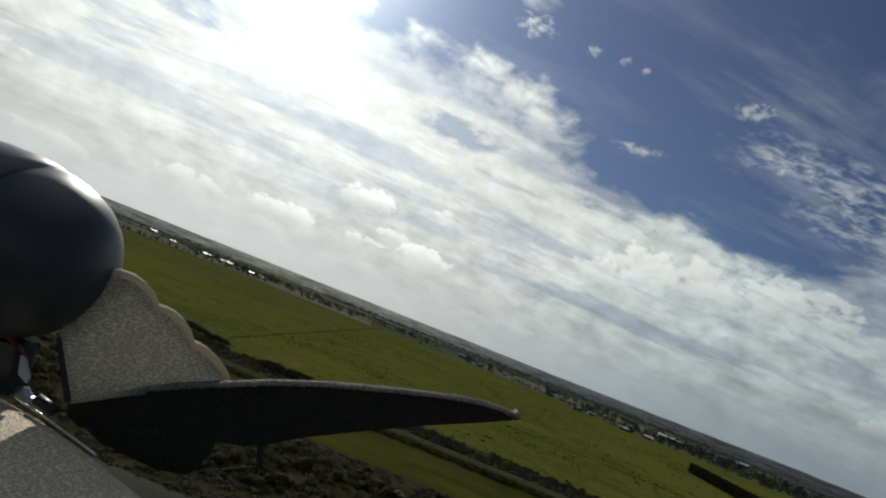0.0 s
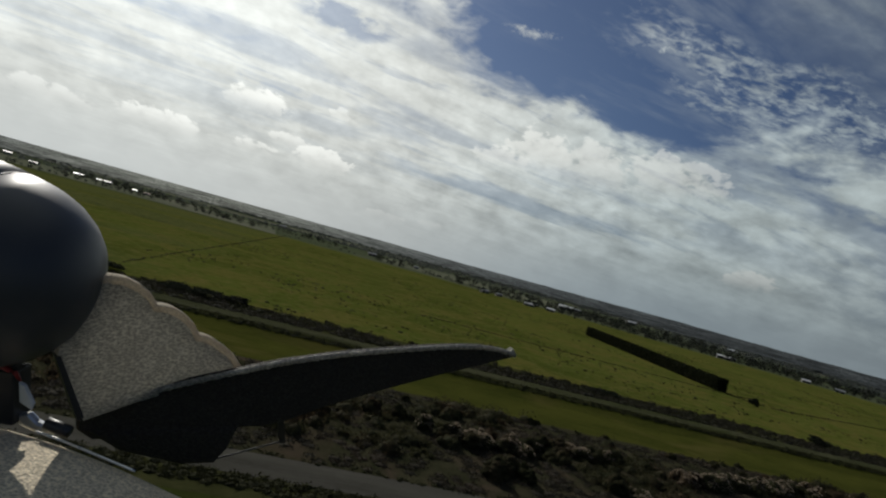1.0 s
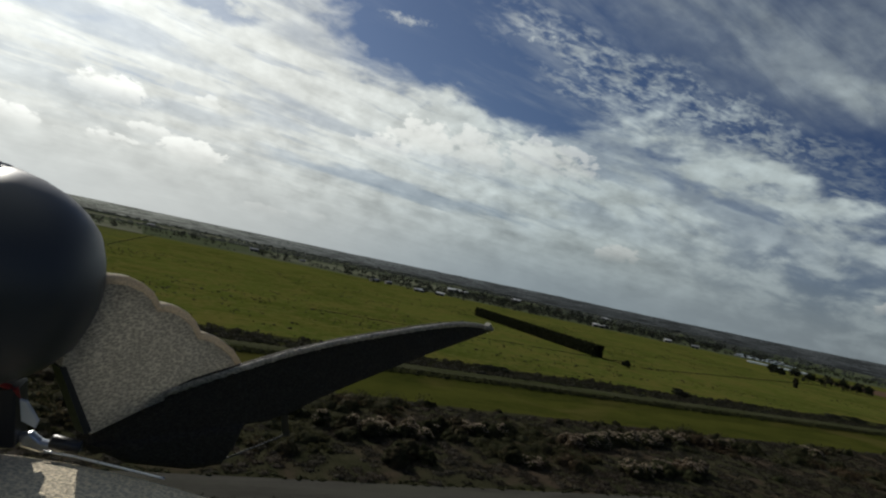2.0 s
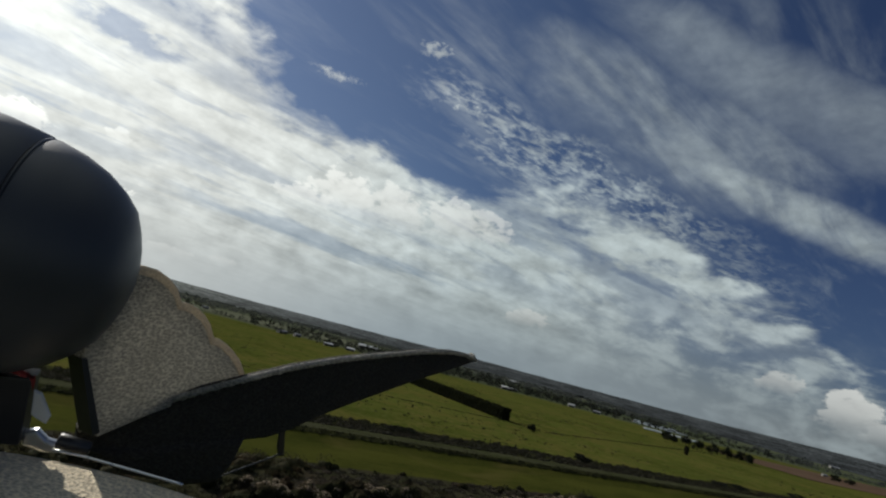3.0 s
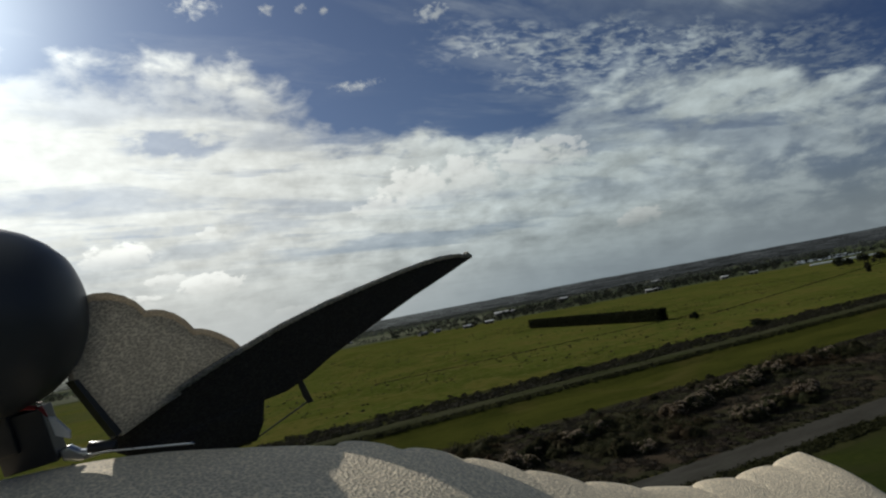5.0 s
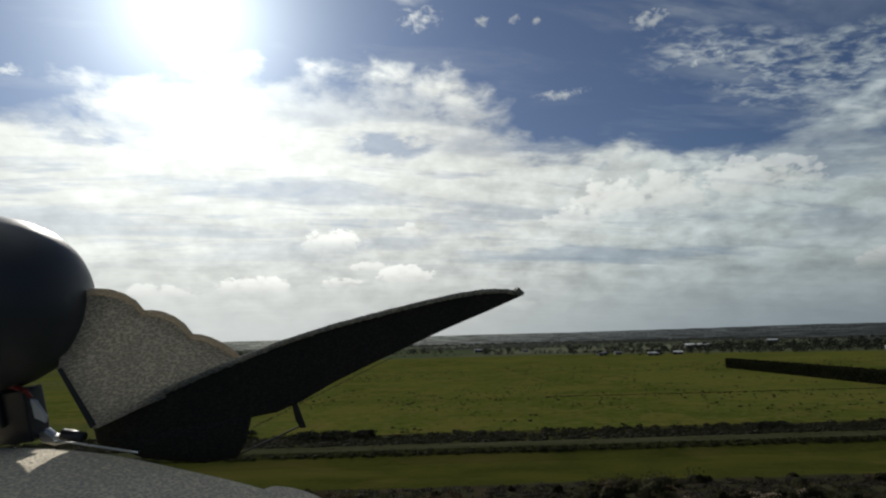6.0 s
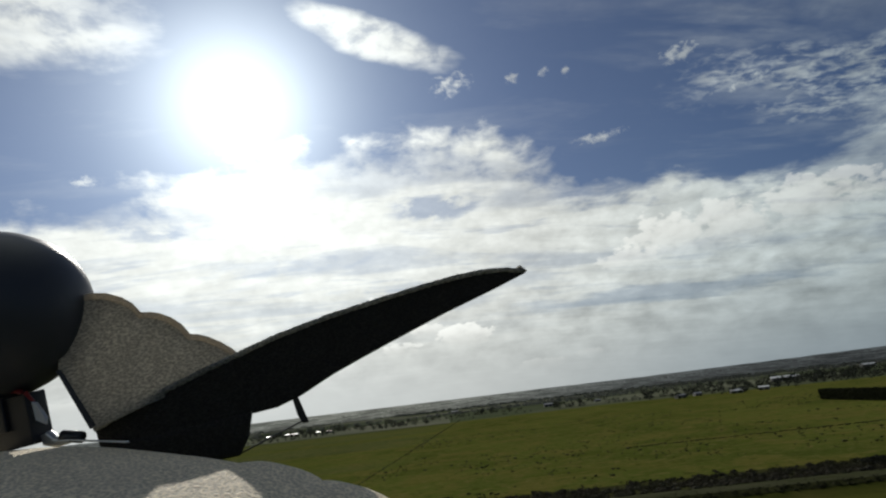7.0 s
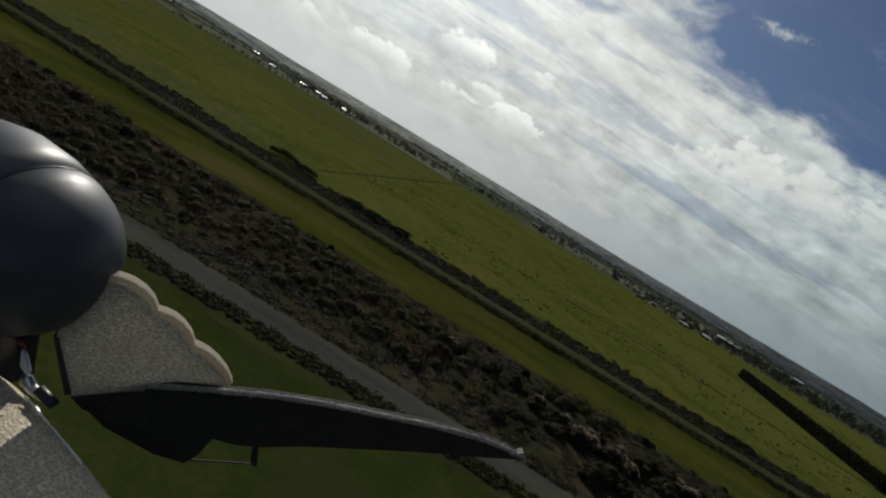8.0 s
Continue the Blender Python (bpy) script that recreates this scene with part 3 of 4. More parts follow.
def distance():
    """Glowing backdrop that closes the land all round at the horizon: farmland in haze, brightest towards the sun, all
    painted into its emission.
    """
    mat = bpy.data.materials.new("glowing_painted_haze")
    mat.use_nodes = True
    n = Nodes(mat.node_tree)
    x, y, z = n.xyz(world_place(n))
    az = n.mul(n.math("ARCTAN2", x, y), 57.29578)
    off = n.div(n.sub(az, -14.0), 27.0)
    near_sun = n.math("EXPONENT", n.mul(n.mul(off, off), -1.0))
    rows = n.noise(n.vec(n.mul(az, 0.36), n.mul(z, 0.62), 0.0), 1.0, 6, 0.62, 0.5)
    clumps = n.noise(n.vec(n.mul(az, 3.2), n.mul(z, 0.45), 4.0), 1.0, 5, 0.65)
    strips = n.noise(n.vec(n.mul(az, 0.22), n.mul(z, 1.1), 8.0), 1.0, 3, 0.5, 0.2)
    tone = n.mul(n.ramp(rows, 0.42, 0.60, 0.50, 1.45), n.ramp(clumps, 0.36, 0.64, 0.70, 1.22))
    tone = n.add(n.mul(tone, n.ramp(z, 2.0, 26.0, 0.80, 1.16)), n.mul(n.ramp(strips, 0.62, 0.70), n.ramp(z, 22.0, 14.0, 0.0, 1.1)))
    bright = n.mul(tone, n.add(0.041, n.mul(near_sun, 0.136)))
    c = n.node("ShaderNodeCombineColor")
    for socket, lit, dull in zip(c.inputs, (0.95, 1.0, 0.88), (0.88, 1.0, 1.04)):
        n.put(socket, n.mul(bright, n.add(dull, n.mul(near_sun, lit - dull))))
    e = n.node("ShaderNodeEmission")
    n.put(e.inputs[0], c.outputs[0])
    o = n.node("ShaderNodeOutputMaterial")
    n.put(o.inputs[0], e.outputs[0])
    verts, faces, k = [], [], 720
    for i in range(k):
        a = 2 * math.pi * i / k
        d = math.degrees(a if a < math.pi else a - 2 * math.pi)
        rise = 24.8 + 1.2 * noise.noise((d * 0.11, 0.0, 3.0)) + 0.7 * noise.noise((d * 0.7, 5.0, 3.0))
        rise += 3.0 * math.exp(-((d - 36) / 13) ** 2) + 8.0 * math.exp(-((d - 76) / 16) ** 2)
        for top in (-1.0, rise):
            verts.append((1500 * math.sin(a), 1500 * math.cos(a), top))
    for i in range(k):
        j = (i + 1) % k
        faces.append((2 * i, 2 * i + 1, 2 * j + 1, 2 * j))
    tagged(new("backdrop", mesh_of("backdrop", verts, faces, mat)), "glowing backdrop painted as hazy farmland along the far horizon", "backdrop", kind="structure")


distance()

# ================= scrub, brush, hedges, trees =================
RNG = np.random.default_rng(11)


def scatter(rng, x0, x1, y0, y1, count, keep=None):
    p = np.stack([rng.uniform(x0, x1, count), rng.uniform(y0, y1, count), np.zeros(count)], 1)
    if keep is not None:
        p = p[[keep(float(x), float(y)) for x, y, _ in p]]
    return p


def scrub_field():
    rng = RNG

    def gorse_here(x, y):
        q = noise.noise((x * 0.05, y * 0.09, 2)) + 0.5 * noise.noise((x * 0.16, y * 0.22, 5))
        if x < 4:
            return q > -0.45 - max(0, 0.02 * (68 - y)) and (y < 90 or q > (y - 91) * 0.12)
        if y < 75:
            return q > 0.12
        return q > (0.16 if y < 86 else 0.30)

    # dense dark gorse and bramble between the road and the grass strip
    c = scatter(rng, -230, 280, 65.5, 94, 5600, gorse_here)
    r = 0.6 + 2.0 * rng.random(len(c)) ** 2.2
    thicket("gorse_scrub", c, r, r * rng.uniform(0.6, 1.2, len(c)), GORSE, rng, "dense dark green-brown gorse and bramble scrub on waste ground", "scrub", 62, (0.11, 0.28))
    # low grey dead growth next to the road and in the openings
    c = scatter(rng, -250, 320, 58.9, 93.5, 8300, lambda x, y: y < 68 or not gorse_here(x, y))
    r = rng.uniform(0.7, 1.6, len(c))
    thicket("dead_bracken", c, r, r * rng.uniform(0.2, 0.42, len(c)), DEAD, rng, "low grey-brown dead bracken and weeds beside the road", "scrub", 32, (0.11, 0.26))
    # grey brush along the back of the bank
    c = scatter(rng, -420, 640, 124.2, 150.0, 7600, lambda x, y: noise.noise((x * 0.05, y * 0.08, 4)) + 0.4 * noise.noise((x * 0.3, y * 0.3, 9)) > -0.9 + max(0, y - 137) * 0.10 + min(0.75, max(0, x - 120) * 0.006))
    c[:, 2] = np.interp(c[:, 1], (124, 127, 135, 145), (1.35, 0.8, 0.25, 0.04))
    r = rng.uniform(1.0, 1.9, len(c)) * np.interp(c[:, 1], (124, 135, 150), (1.0, 0.95, 0.4))
    thicket("bank_brush", c, r, r * rng.uniform(0.55, 0.75, len(c)), BRUSH, rng, "low grey leafless brush along the back of the bank", "brush", 30, (0.14, 0.34))
    # rank grass on the near slope of the bank and along the drain
    c = np.concatenate([scatter(rng, -360, 560, 115.7, 117.7, 3400), scatter(rng, -200, 260, 50.2, 53.1, 4600)])
    c[:, 2] = np.where(c[:, 1] > 60, 0.8 + np.clip((c[:, 1] - 115.7) / 2.0, 0, 1) * 0.55, 0.02)
    r = rng.uniform(0.4, 0.9, len(c))
    thicket("rank_grass", c, r, r * rng.uniform(0.3, 0.7, len(c)), RANK, rng, "dark rank grass and rushes on the bank and in the drain", "grass", 14, (0.08, 0.2))
    # weeds along the edges of the worn track and the road
    c = np.concatenate([scatter(rng, -300, 460, 117.6, 119.0, 600), scatter(rng, -300, 460, 122.9, 124.2, 600), scatter(rng, -200, 260, 58.0, 59.4, 900), scatter(rng, -420, 640, 120.2, 121.4, 900)])
    c[:, 2] = np.where(c[:, 1] > 100, 1.4, 0.06)
    r = rng.uniform(0.2, 0.6, len(c))
    thicket("track_weeds", c, r, r * 0.5, RANK, rng, "low weeds along the edges of track and road", "grass", 6, (0.08, 0.16))
    # rush tufts spread over the big paddock
    c = scatter(rng, -60, 420, 146, 420, 5200, lambda x, y: noise.noise((x * 0.012, y * 0.012, 6)) + 0.7 * noise.noise((x * 0.06, y * 0.06, 2)) > 0.12)
    r = rng.uniform(0.3, 0.9, len(c)) * (0.7 + 0.8 * rng.random(len(c)) ** 3)
    thicket("rush_tufts", c, r, r * 0.7, RANK, rng, "scattered dark rush tufts over the grazed paddock", "grass", 5, (0.1, 0.2))
    # overgrown drains that cross the paddocks
    rows = []
    for x0, y0, x1, y1, k, w in ((42, 218, 196, 214, 420, 0.5), (194, 201, 492, 293, 620, 0.7), (-52, 148, -53, 690, 420, 0.35), (181, 212, 190, 200, 30, 0.5), (-53, 352, -330, 420, 120, 0.5)):
        t = rng.random(k)
        rows.append(np.stack([x0 + (x1 - x0) * t + rng.normal(size=k) * w, y0 + (y1 - y0) * t + rng.normal(size=k) * w, np.zeros(k)], 1))
    c = np.concatenate(rows)
    r = rng.uniform(0.3, 0.7, len(c))
    thicket("drain_rushes", c, r, r * 0.6, RANK, rng, "dark rushes along narrow drains across the paddock", "grass", 6, (0.1, 0.22))


def bush(at, radius, height, mat, label, group, seed):
    """A gorse bush: a dark body of many round knobs, each tipped with a head of fine sprays."""
    rng = np.random.default_rng(seed)
    root = tagged(new("gorse_bush"), label, "bush", group)
    root.location = at
    k = 15
    d = rng.normal(size=(k, 3))
    d[:, 2] = np.abs(d[:, 2]) * 0.8
    d /= np.linalg.norm(d, axis=1)[:, None]
    knobs = d * np.array([radius * 0.80, radius * 0.80, height * 0.62])
    size = rng.uniform(0.30, 0.46, k) * radius
    crown = new("crown", mounds("crown", np.vstack([knobs, [[0, 0, 0]]]), np.append(size, radius * 0.75), np.append(size * 0.95, height * 0.7), GORSE, rng))
    crown.parent = root
    per = 46
    up = rng.normal(size=(k, per, 3))
    up[:, :, 2] = np.abs(up[:, :, 2]) + 0.55
    up /= np.linalg.norm(up, axis=2)[:, :, None]
    pts = (knobs[:, None] + up * size[:, None, None] * rng.uniform(0.85, 1.12, (k, per, 1))).reshape(-1, 3)
    leaves = new("sprays", cards("sprays", pts, rng.uniform(0.07, 0.15, len(pts)), mat, rng))
    leaves.parent = crown
    bm = bmesh.new()
    for q in knobs[:6]:
        m = Matrix.Translation((q[0] * 0.5, q[1] * 0.5, height * 0.25)) @ Euler((q[1] * 0.4, -q[0] * 0.4, 0)).to_matrix().to_4x4()
        bmesh.ops.create_cone(bm, cap_ends=True, segments=6, radius1=0.06, radius2=0.03, depth=height * 0.55, matrix=m)
    part("stem", bm, BARK, root)
    return root


def tree(at, height, spread, mat, label, group, seed, name="tree", upright=False, leaf=0.28, count=1500):
    """Tapered trunk with limbs, and a crown of many small sprays gathered on the limbs' ends."""
    rng = np.random.default_rng(seed)
    root = tagged(new(name), label, "tree", group)
    root.location = at
    bm = bmesh.new()
    bmesh.ops.create_cone(bm, cap_ends=True, segments=8, radius1=height * 0.035, radius2=height * 0.012, depth=height * 0.7,
                          matrix=Matrix.Translation((0, 0, height * 0.35)))
    part("trunk", bm, BARK, root)
    bm = bmesh.new()
    ends = []
    for i in range(9):
        a = i * 2.4 + rng.uniform(-0.4, 0.4)
        z0 = height * rng.uniform(0.08, 0.5)
        out = spread * rng.uniform(0.45, 0.95) * (0.45 if upright else 1.0)
        e = Vector((math.cos(a) * out, math.sin(a) * out, z0 + height * rng.uniform(0.12, 0.36)))
        s = Vector((0, 0, z0))
        m = Matrix.Translation((s + e) / 2) @ (e - s).to_track_quat("Z", "Y").to_matrix().to_4x4()
        bmesh.ops.create_cone(bm, cap_ends=True, segments=5, radius1=height * 0.012, radius2=height * 0.004, depth=(e - s).length, matrix=m)
        ends.append(e)
    part("limb", bm, BARK, root)
    ends.append(Vector((0, 0, height * 0.85)))
    per = count // len(ends)
    pts = []
    for e in ends:
        q = rng.normal(size=(per, 3)) * np.array([spread * 0.22, spread * 0.22, height * (0.16 if upright else 0.10)])
        pts.append(q + np.array(e))
    pts = np.concatenate(pts)
    pts[:, 2] = np.clip(pts[:, 2], height * 0.08, height)
    crown = new("crown", cards("crown", pts, rng.uniform(0.6, 1.2, len(pts)) * leaf, mat, rng))
    crown.parent = root
    return root


def shelterbelt():
    """A long clipped hedge, six metres high, with straight sides and a slightly ragged top."""
    x0, y0, y1, wide, high = 181.0, 217.0, 348.0, 5.0, 5.6
    root = tagged(new("shelterbelt_hedge"), "long dark green clipped shelterbelt hedge on the pasture", "hedge")
    root.location = (x0, y0, 0)
    rng = RNG
    long = y1 - y0
    k = 26000
    t = rng.uniform(0, long, k)
    face = rng.random(k)
    top = high * (0.93 + 0.05 * np.sin(t * 1.1) + 0.04 * np.sin(t * 2.9 + 1)) + rng.normal(size=k) * 0.14
    z = np.where(face < 0.70, rng.uniform(0.05, 1, k) * top, top)
    x = np.where(face < 0.70, np.where(face < 0.35, -1, 1) * wide / 2 * (1 - 0.10 * z / high), rng.uniform(-1, 1, k) * wide / 2 * 0.9)
    x = x + rng.normal(size=k) * 0.22
    ends = rng.random(k) < 0.05
    t = np.where(ends, np.where(rng.random(k) < 0.5, 0, long) + rng.normal(size=k) * 0.2, t)
    x = np.where(ends, rng.uniform(-1, 1, k) * wide / 2, x)
    pts = np.stack([x, t, z], 1)
    foliage = new("foliage", cards("foliage", pts, rng.uniform(0.25, 0.5, k), HEDGE, rng))
    foliage.parent = root
    # dense inner wood that closes the hedge
    bm = box_bm((wide * 0.82, long - 0.6, high * 0.86), (0, long / 2, high * 0.43))
    bmesh.ops.subdivide_edges(bm, edges=list(bm.edges), cuts=10)
    for v in bm.verts:
        v.co += Vector(noise.noise_vector(v.co * 0.9)) * 0.3
    part("core", bm, HEDGE, root)


def far_woods():
    """Tree lines, clumps and hedgerows of the far country, thinning and shrinking with distance."""
    rng = np.random.default_rng(5)
    rows = []
    # hedgerow lines: start x, y, end x, y, tree height, spacing
    lines = [(-420, 610, -190, 700, 5, 5), (-60, 690, 60, 690, 2.5, 9), (60, 690, 330, 600, 5, 5), (330, 610, 620, 520, 6, 4.5),
             (-700, 520, -420, 640, 7, 5), (330, 560, 700, 430, 5, 5), (640, 500, 980, 330, 6, 5),
             (700, 420, 1000, 300, 4, 8), (-340, 760, 420, 800, 6, 6), (200, 840, 900, 640, 7, 5), (-900, 700, -200, 960, 7, 6)]
    for y in (900, 980, 1060, 1150, 1250, 1350):
        for k in range(3):
            x = rng.uniform(-1.0, 1.1) * y
            a = rng.choice([0.02, 0.02, -0.04, -0.02, 0.25]) + rng.normal() * 0.02
            ln = rng.uniform(0.35, 0.9) * y
            lines.append((x, y + rng.uniform(-60, 60), x + math.cos(a) * ln, y + math.sin(a) * ln, rng.uniform(3, 6.5), 2.3 + y * 0.0012))
    for x0, y0, x1, y1, h, gap in lines:
        ln = math.hypot(x1 - x0, y1 - y0)
        for i in range(int(ln / gap)):
            f = (i + rng.uniform(-0.5, 0.5)) * gap / ln
            if noise.noise((x0 * 0.01 + f * ln * 0.02, y0 * 0.01, 1)) < -0.32:
                continue
            rows.append((x0 + (x1 - x0) * f + rng.normal() * 1.5, y0 + (y1 - y0) * f + rng.normal() * 1.5, h * rng.uniform(0.55, 1.25), h))
    # clumps round the farmyards
    for cx, cy, rad, k, h in ((-345, 835, 60, 26, 9), (240, 572, 45, 30, 6), (300, 640, 70, 50, 8), (470, 690, 100, 90, 9), (600, 560, 100, 90, 8),
                              (-230, 800, 50, 18, 8), (-118, 690, 16, 14, 6), (-150, 700, 9, 6, 6), (-20, 850, 9, 5, 8), (75, 690, 8, 4, 7), (420, 555, 70, 50, 7), (760, 620, 110, 90, 9), (900, 430, 90, 40, 9)):
        for _ in range(k):
            rows.append((cx + rng.normal() * rad, cy + rng.normal() * rad * 0.35, h * rng.uniform(0.5, 1.2), h))
    rows = np.array(rows)
    k = len(rows)
    dist = np.hypot(rows[:, 0], rows[:, 1])
    per = 40
    d = rng.normal(size=(k, per, 3))
    d /= np.linalg.norm(d, axis=2)[:, :, None]
    d *= rng.uniform(0.4, 1.0, (k, per, 1))
    wide = rows[:, 2] * rng.uniform(0.42, 0.75, k) * np.clip(dist / 900, 1, 1.6)
    p = np.empty_like(d)
    p[:, :, 0] = rows[:, 0, None] + d[:, :, 0] * wide[:, None]
    p[:, :, 1] = rows[:, 1, None] + d[:, :, 1] * wide[:, None]
    p[:, :, 2] = rows[:, 2, None] * (0.5 + 0.5 * d[:, :, 2])
    size = (rows[:, 2] * 0.125 * np.clip(dist / 900, 1, 1.8))[:, None] * rng.uniform(0.7, 1.3, (k, per))
    near = dist < 900
    stuff("tree_lines", cards("tree_lines", p[near].reshape(-1, 3), size[near].ravel(), SHELTER, rng),
          "dark hedgerows and shelter trees round the farms", "trees")
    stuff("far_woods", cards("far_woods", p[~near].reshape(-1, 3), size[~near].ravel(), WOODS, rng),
          "tree lines of the distant country, painted grey-green for haze", "trees")


def far_fields():
    rng = np.random.default_rng(9)
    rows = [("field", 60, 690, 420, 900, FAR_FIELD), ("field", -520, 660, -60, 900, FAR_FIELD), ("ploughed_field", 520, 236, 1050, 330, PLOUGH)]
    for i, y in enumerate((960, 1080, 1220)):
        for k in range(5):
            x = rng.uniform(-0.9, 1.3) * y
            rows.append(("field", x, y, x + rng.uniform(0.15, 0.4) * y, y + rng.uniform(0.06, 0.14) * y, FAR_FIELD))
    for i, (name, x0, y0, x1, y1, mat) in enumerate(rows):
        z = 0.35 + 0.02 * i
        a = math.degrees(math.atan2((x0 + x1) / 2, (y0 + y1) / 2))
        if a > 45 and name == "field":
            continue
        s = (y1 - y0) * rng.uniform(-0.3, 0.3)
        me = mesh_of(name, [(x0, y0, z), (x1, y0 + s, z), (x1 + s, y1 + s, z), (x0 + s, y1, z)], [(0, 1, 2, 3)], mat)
        tagged(new(name, me), "reddish-brown ploughed field" if mat is PLOUGH else "distant field painted pale for haze between tree lines", "field", kind="structure")


def farm_shed(at, size, turn, roof_mat, label, name="farm_shed", openings=2):
    """Gabled shed: four walls, two roof slopes with overhang, ridge cap and dark bay openings."""
    w, d, h = (q * 0.8 for q in size)
    root = tagged(new(name), label, "building", "farm buildings")
    root.matrix_world = pose(*at, 0, 0, turn)
    rise = d * 0.16
    bm = bmesh.new()
    prof = [(-d / 2, 0), (d / 2, 0), (d / 2, h), (0, h + rise), (-d / 2, h)]
    a = [bm.verts.new((-w / 2, y, z)) for y, z in prof]
    b = [bm.verts.new((w / 2, y, z)) for y, z in prof]
    bm.faces.new(a[::-1])
    bm.faces.new(b)
    for i in (1, 4):
        j = (i + 1) % 5
        bm.faces.new((a[i], a[j], b[j], b[i]))
    part("wall", bm, WALL, root)
    pitch = math.atan2(rise, d / 2)
    slope = math.hypot(rise, d / 2) + 0.5
    for s in (-1, 1):
        m = Matrix.Rotation(-s * pitch, 4, "X")
        bm = box_bm((w + 0.8, slope, 0.14), (0, s * (d / 4 + 0.1), h + rise / 2 + 0.1), 0, m)
        part("roof", bm, roof_mat, root)
    part("ridge_cap", box_bm((w + 0.8, 0.5, 0.12), (0, 0, h + rise + 0.2)), roof_mat, root)
    for i in range(openings):
        x = -w / 2 + w * (i + 0.5) / openings
        part("door", box_bm((w / openings * 0.6, 0.12, h * 0.8), (x, -d / 2 - 0.02, h * 0.4)), DARK_OPENING, root)
    return root


def greenhouse(at, size, turn):
    """Long low tunnel house with hooped ends."""
    w, d, h = size
    root = tagged(new("tunnel_house"), "long low whitish tunnel house beyond the pasture", "greenhouse", "tunnel houses")
    root.matrix_world = pose(*at, 0, 0, turn)
    bm = bmesh.new()
    ring = [(math.cos(a) * d / 2, math.sin(a) * h) for a in [math.pi * i / 10 for i in range(11)]]
    a = [bm.verts.new((-w / 2, y, z)) for y, z in ring]
    b = [bm.verts.new((w / 2, y, z)) for y, z in ring]
    for i in range(10):
        bm.faces.new((a[i], a[i + 1], b[i + 1], b[i]))
    part("skin", bm, GLASS_ROOF, root)
    for s in (-1, 1):
        bm = bmesh.new()
        bm.faces.new([bm.verts.new((s * w / 2, y, z)) for y, z in ring])
        part("end_wall", bm, WALL, root)


def build_country():
    far_fields()
    far_woods()
    shelterbelt()
    scrub_field()
    white, grey, red = WHITE_ROOF, GREY_ROOF, RED_ROOF
    L = "low farm shed with a white iron roof"
    for at, size, turn, mat, lab in (
            ((213, 553, 0), (13, 7, 2.6), -12, white, L), ((239, 556, 0), (11, 7, 3), -30, white, L),
            ((226, 575, 0), (9, 7, 3), 20, grey, "small farm building with a grey roof"),
            ((190, 590, 0), (8, 7, 3), 5, grey, "small farm building with a grey roof"), ((172, 585, 0), (12, 7, 3), 15, grey, "small farm building with a grey roof"),
            ((330, 720, 0), (24, 14, 5.5), -20, white, "large farm barn with a white iron roof"), ((352, 735, 0), (16, 12, 5), 10, white, L),
            ((372, 715, 0), (12, 9, 4), 40, grey, "small farm building with a grey roof"),
            ((-340, 820, 0), (15, 8, 3), 10, white, L), ((-318, 828, 0), (7, 6, 3), -20, white, L), ((-300, 806, 0), (14, 9, 3.6), 5, grey, "small farm building with a grey roof"),
            ((-262, 800, 0), (8, 6, 2.6), -15, white, L), ((-240, 775, 0), (8, 8, 3), 30, red, "farm house with a dull red roof"),
            ((-380, 790, 0), (12, 8, 3.6), 0, grey, "small farm building with a grey roof"),
            ((434, 529, 0), (18, 8, 3.4), -28, white, L), ((452, 538, 0), (8, 7, 3), 15, grey, "small farm building with a grey roof"),
            ((505, 492, 0), (9, 7, 3), -30, white, L), ((525, 470, 0), (10, 7, 3), -50, grey, "small farm building with a grey roof"),
            ((690, 300, 0), (6, 5, 2.4), -40, grey, "small farm building with a grey roof"), ((1230, 520, 0), (20, 10, 4), -40, grey, "small farm building with a grey roof"), ((60, 800, 0), (14, 9, 4), 0, grey, "small farm building with a grey roof"),
            ((120, 760, 0), (9, 6, 3), 20, grey, "small farm building with a grey roof"), ((540, 900, 0), (24, 12, 5), 10, white, L), ((700, 840, 0), (24, 12, 5), -10, white, L),
            ((-90, 1050, 0), (14, 9, 4), 10, grey, "small farm building with a grey roof"), ((-500, 960, 0), (14, 9, 4), 20, white, L), ((-640, 900, 0), (20, 12, 5), -10, grey, "small farm building with a grey roof")):
        farm_shed(at, size, turn, mat, lab)
    for at, size, turn in (((555, 391, 0), (60, 5, 1.5), -32), ((647, 474, 0), (70, 5, 1.6), -32), ((700, 520, 0), (60, 6, 1.8), -30)):
        greenhouse(at, size, turn)
    # single trees and clumps that stand out on the pasture
    dark = "small dark round tree standing alone on the pasture"
    tree((178, 194, 0), 3.2, 1.6, TREE, dark, "paddock trees", 1)
    tree((152, 139, 0.1), 2.6, 2.3, TREE, "dark bushy tree on the bank", "paddock trees", 2)
    tree((345, 230, 0), 5.5, 1.6, BRUSH, "slender grey-green poplar beside a dark clump", "paddock trees", 3, "poplar_tree", True, 0.5)
    for i, (x, y, h, s) in enumerate(((445, 318, 7, 3.5), (455, 305, 8, 4), (430, 300, 6.5, 3.5), (431, 278, 8, 4), (438, 270, 9, 4.2), (450, 265, 9, 4), (462, 262, 8, 3.6), (476, 262, 7, 3.6),
                                       (462, 330, 7, 3), (640, 268, 6, 4), (655, 262, 5.5, 4))):
        tree((x, y, 0), h, s, TREE, "dense dark round tree in a clump on the pasture", "clump of trees", 20 + i, leaf=0.42, count=1600)
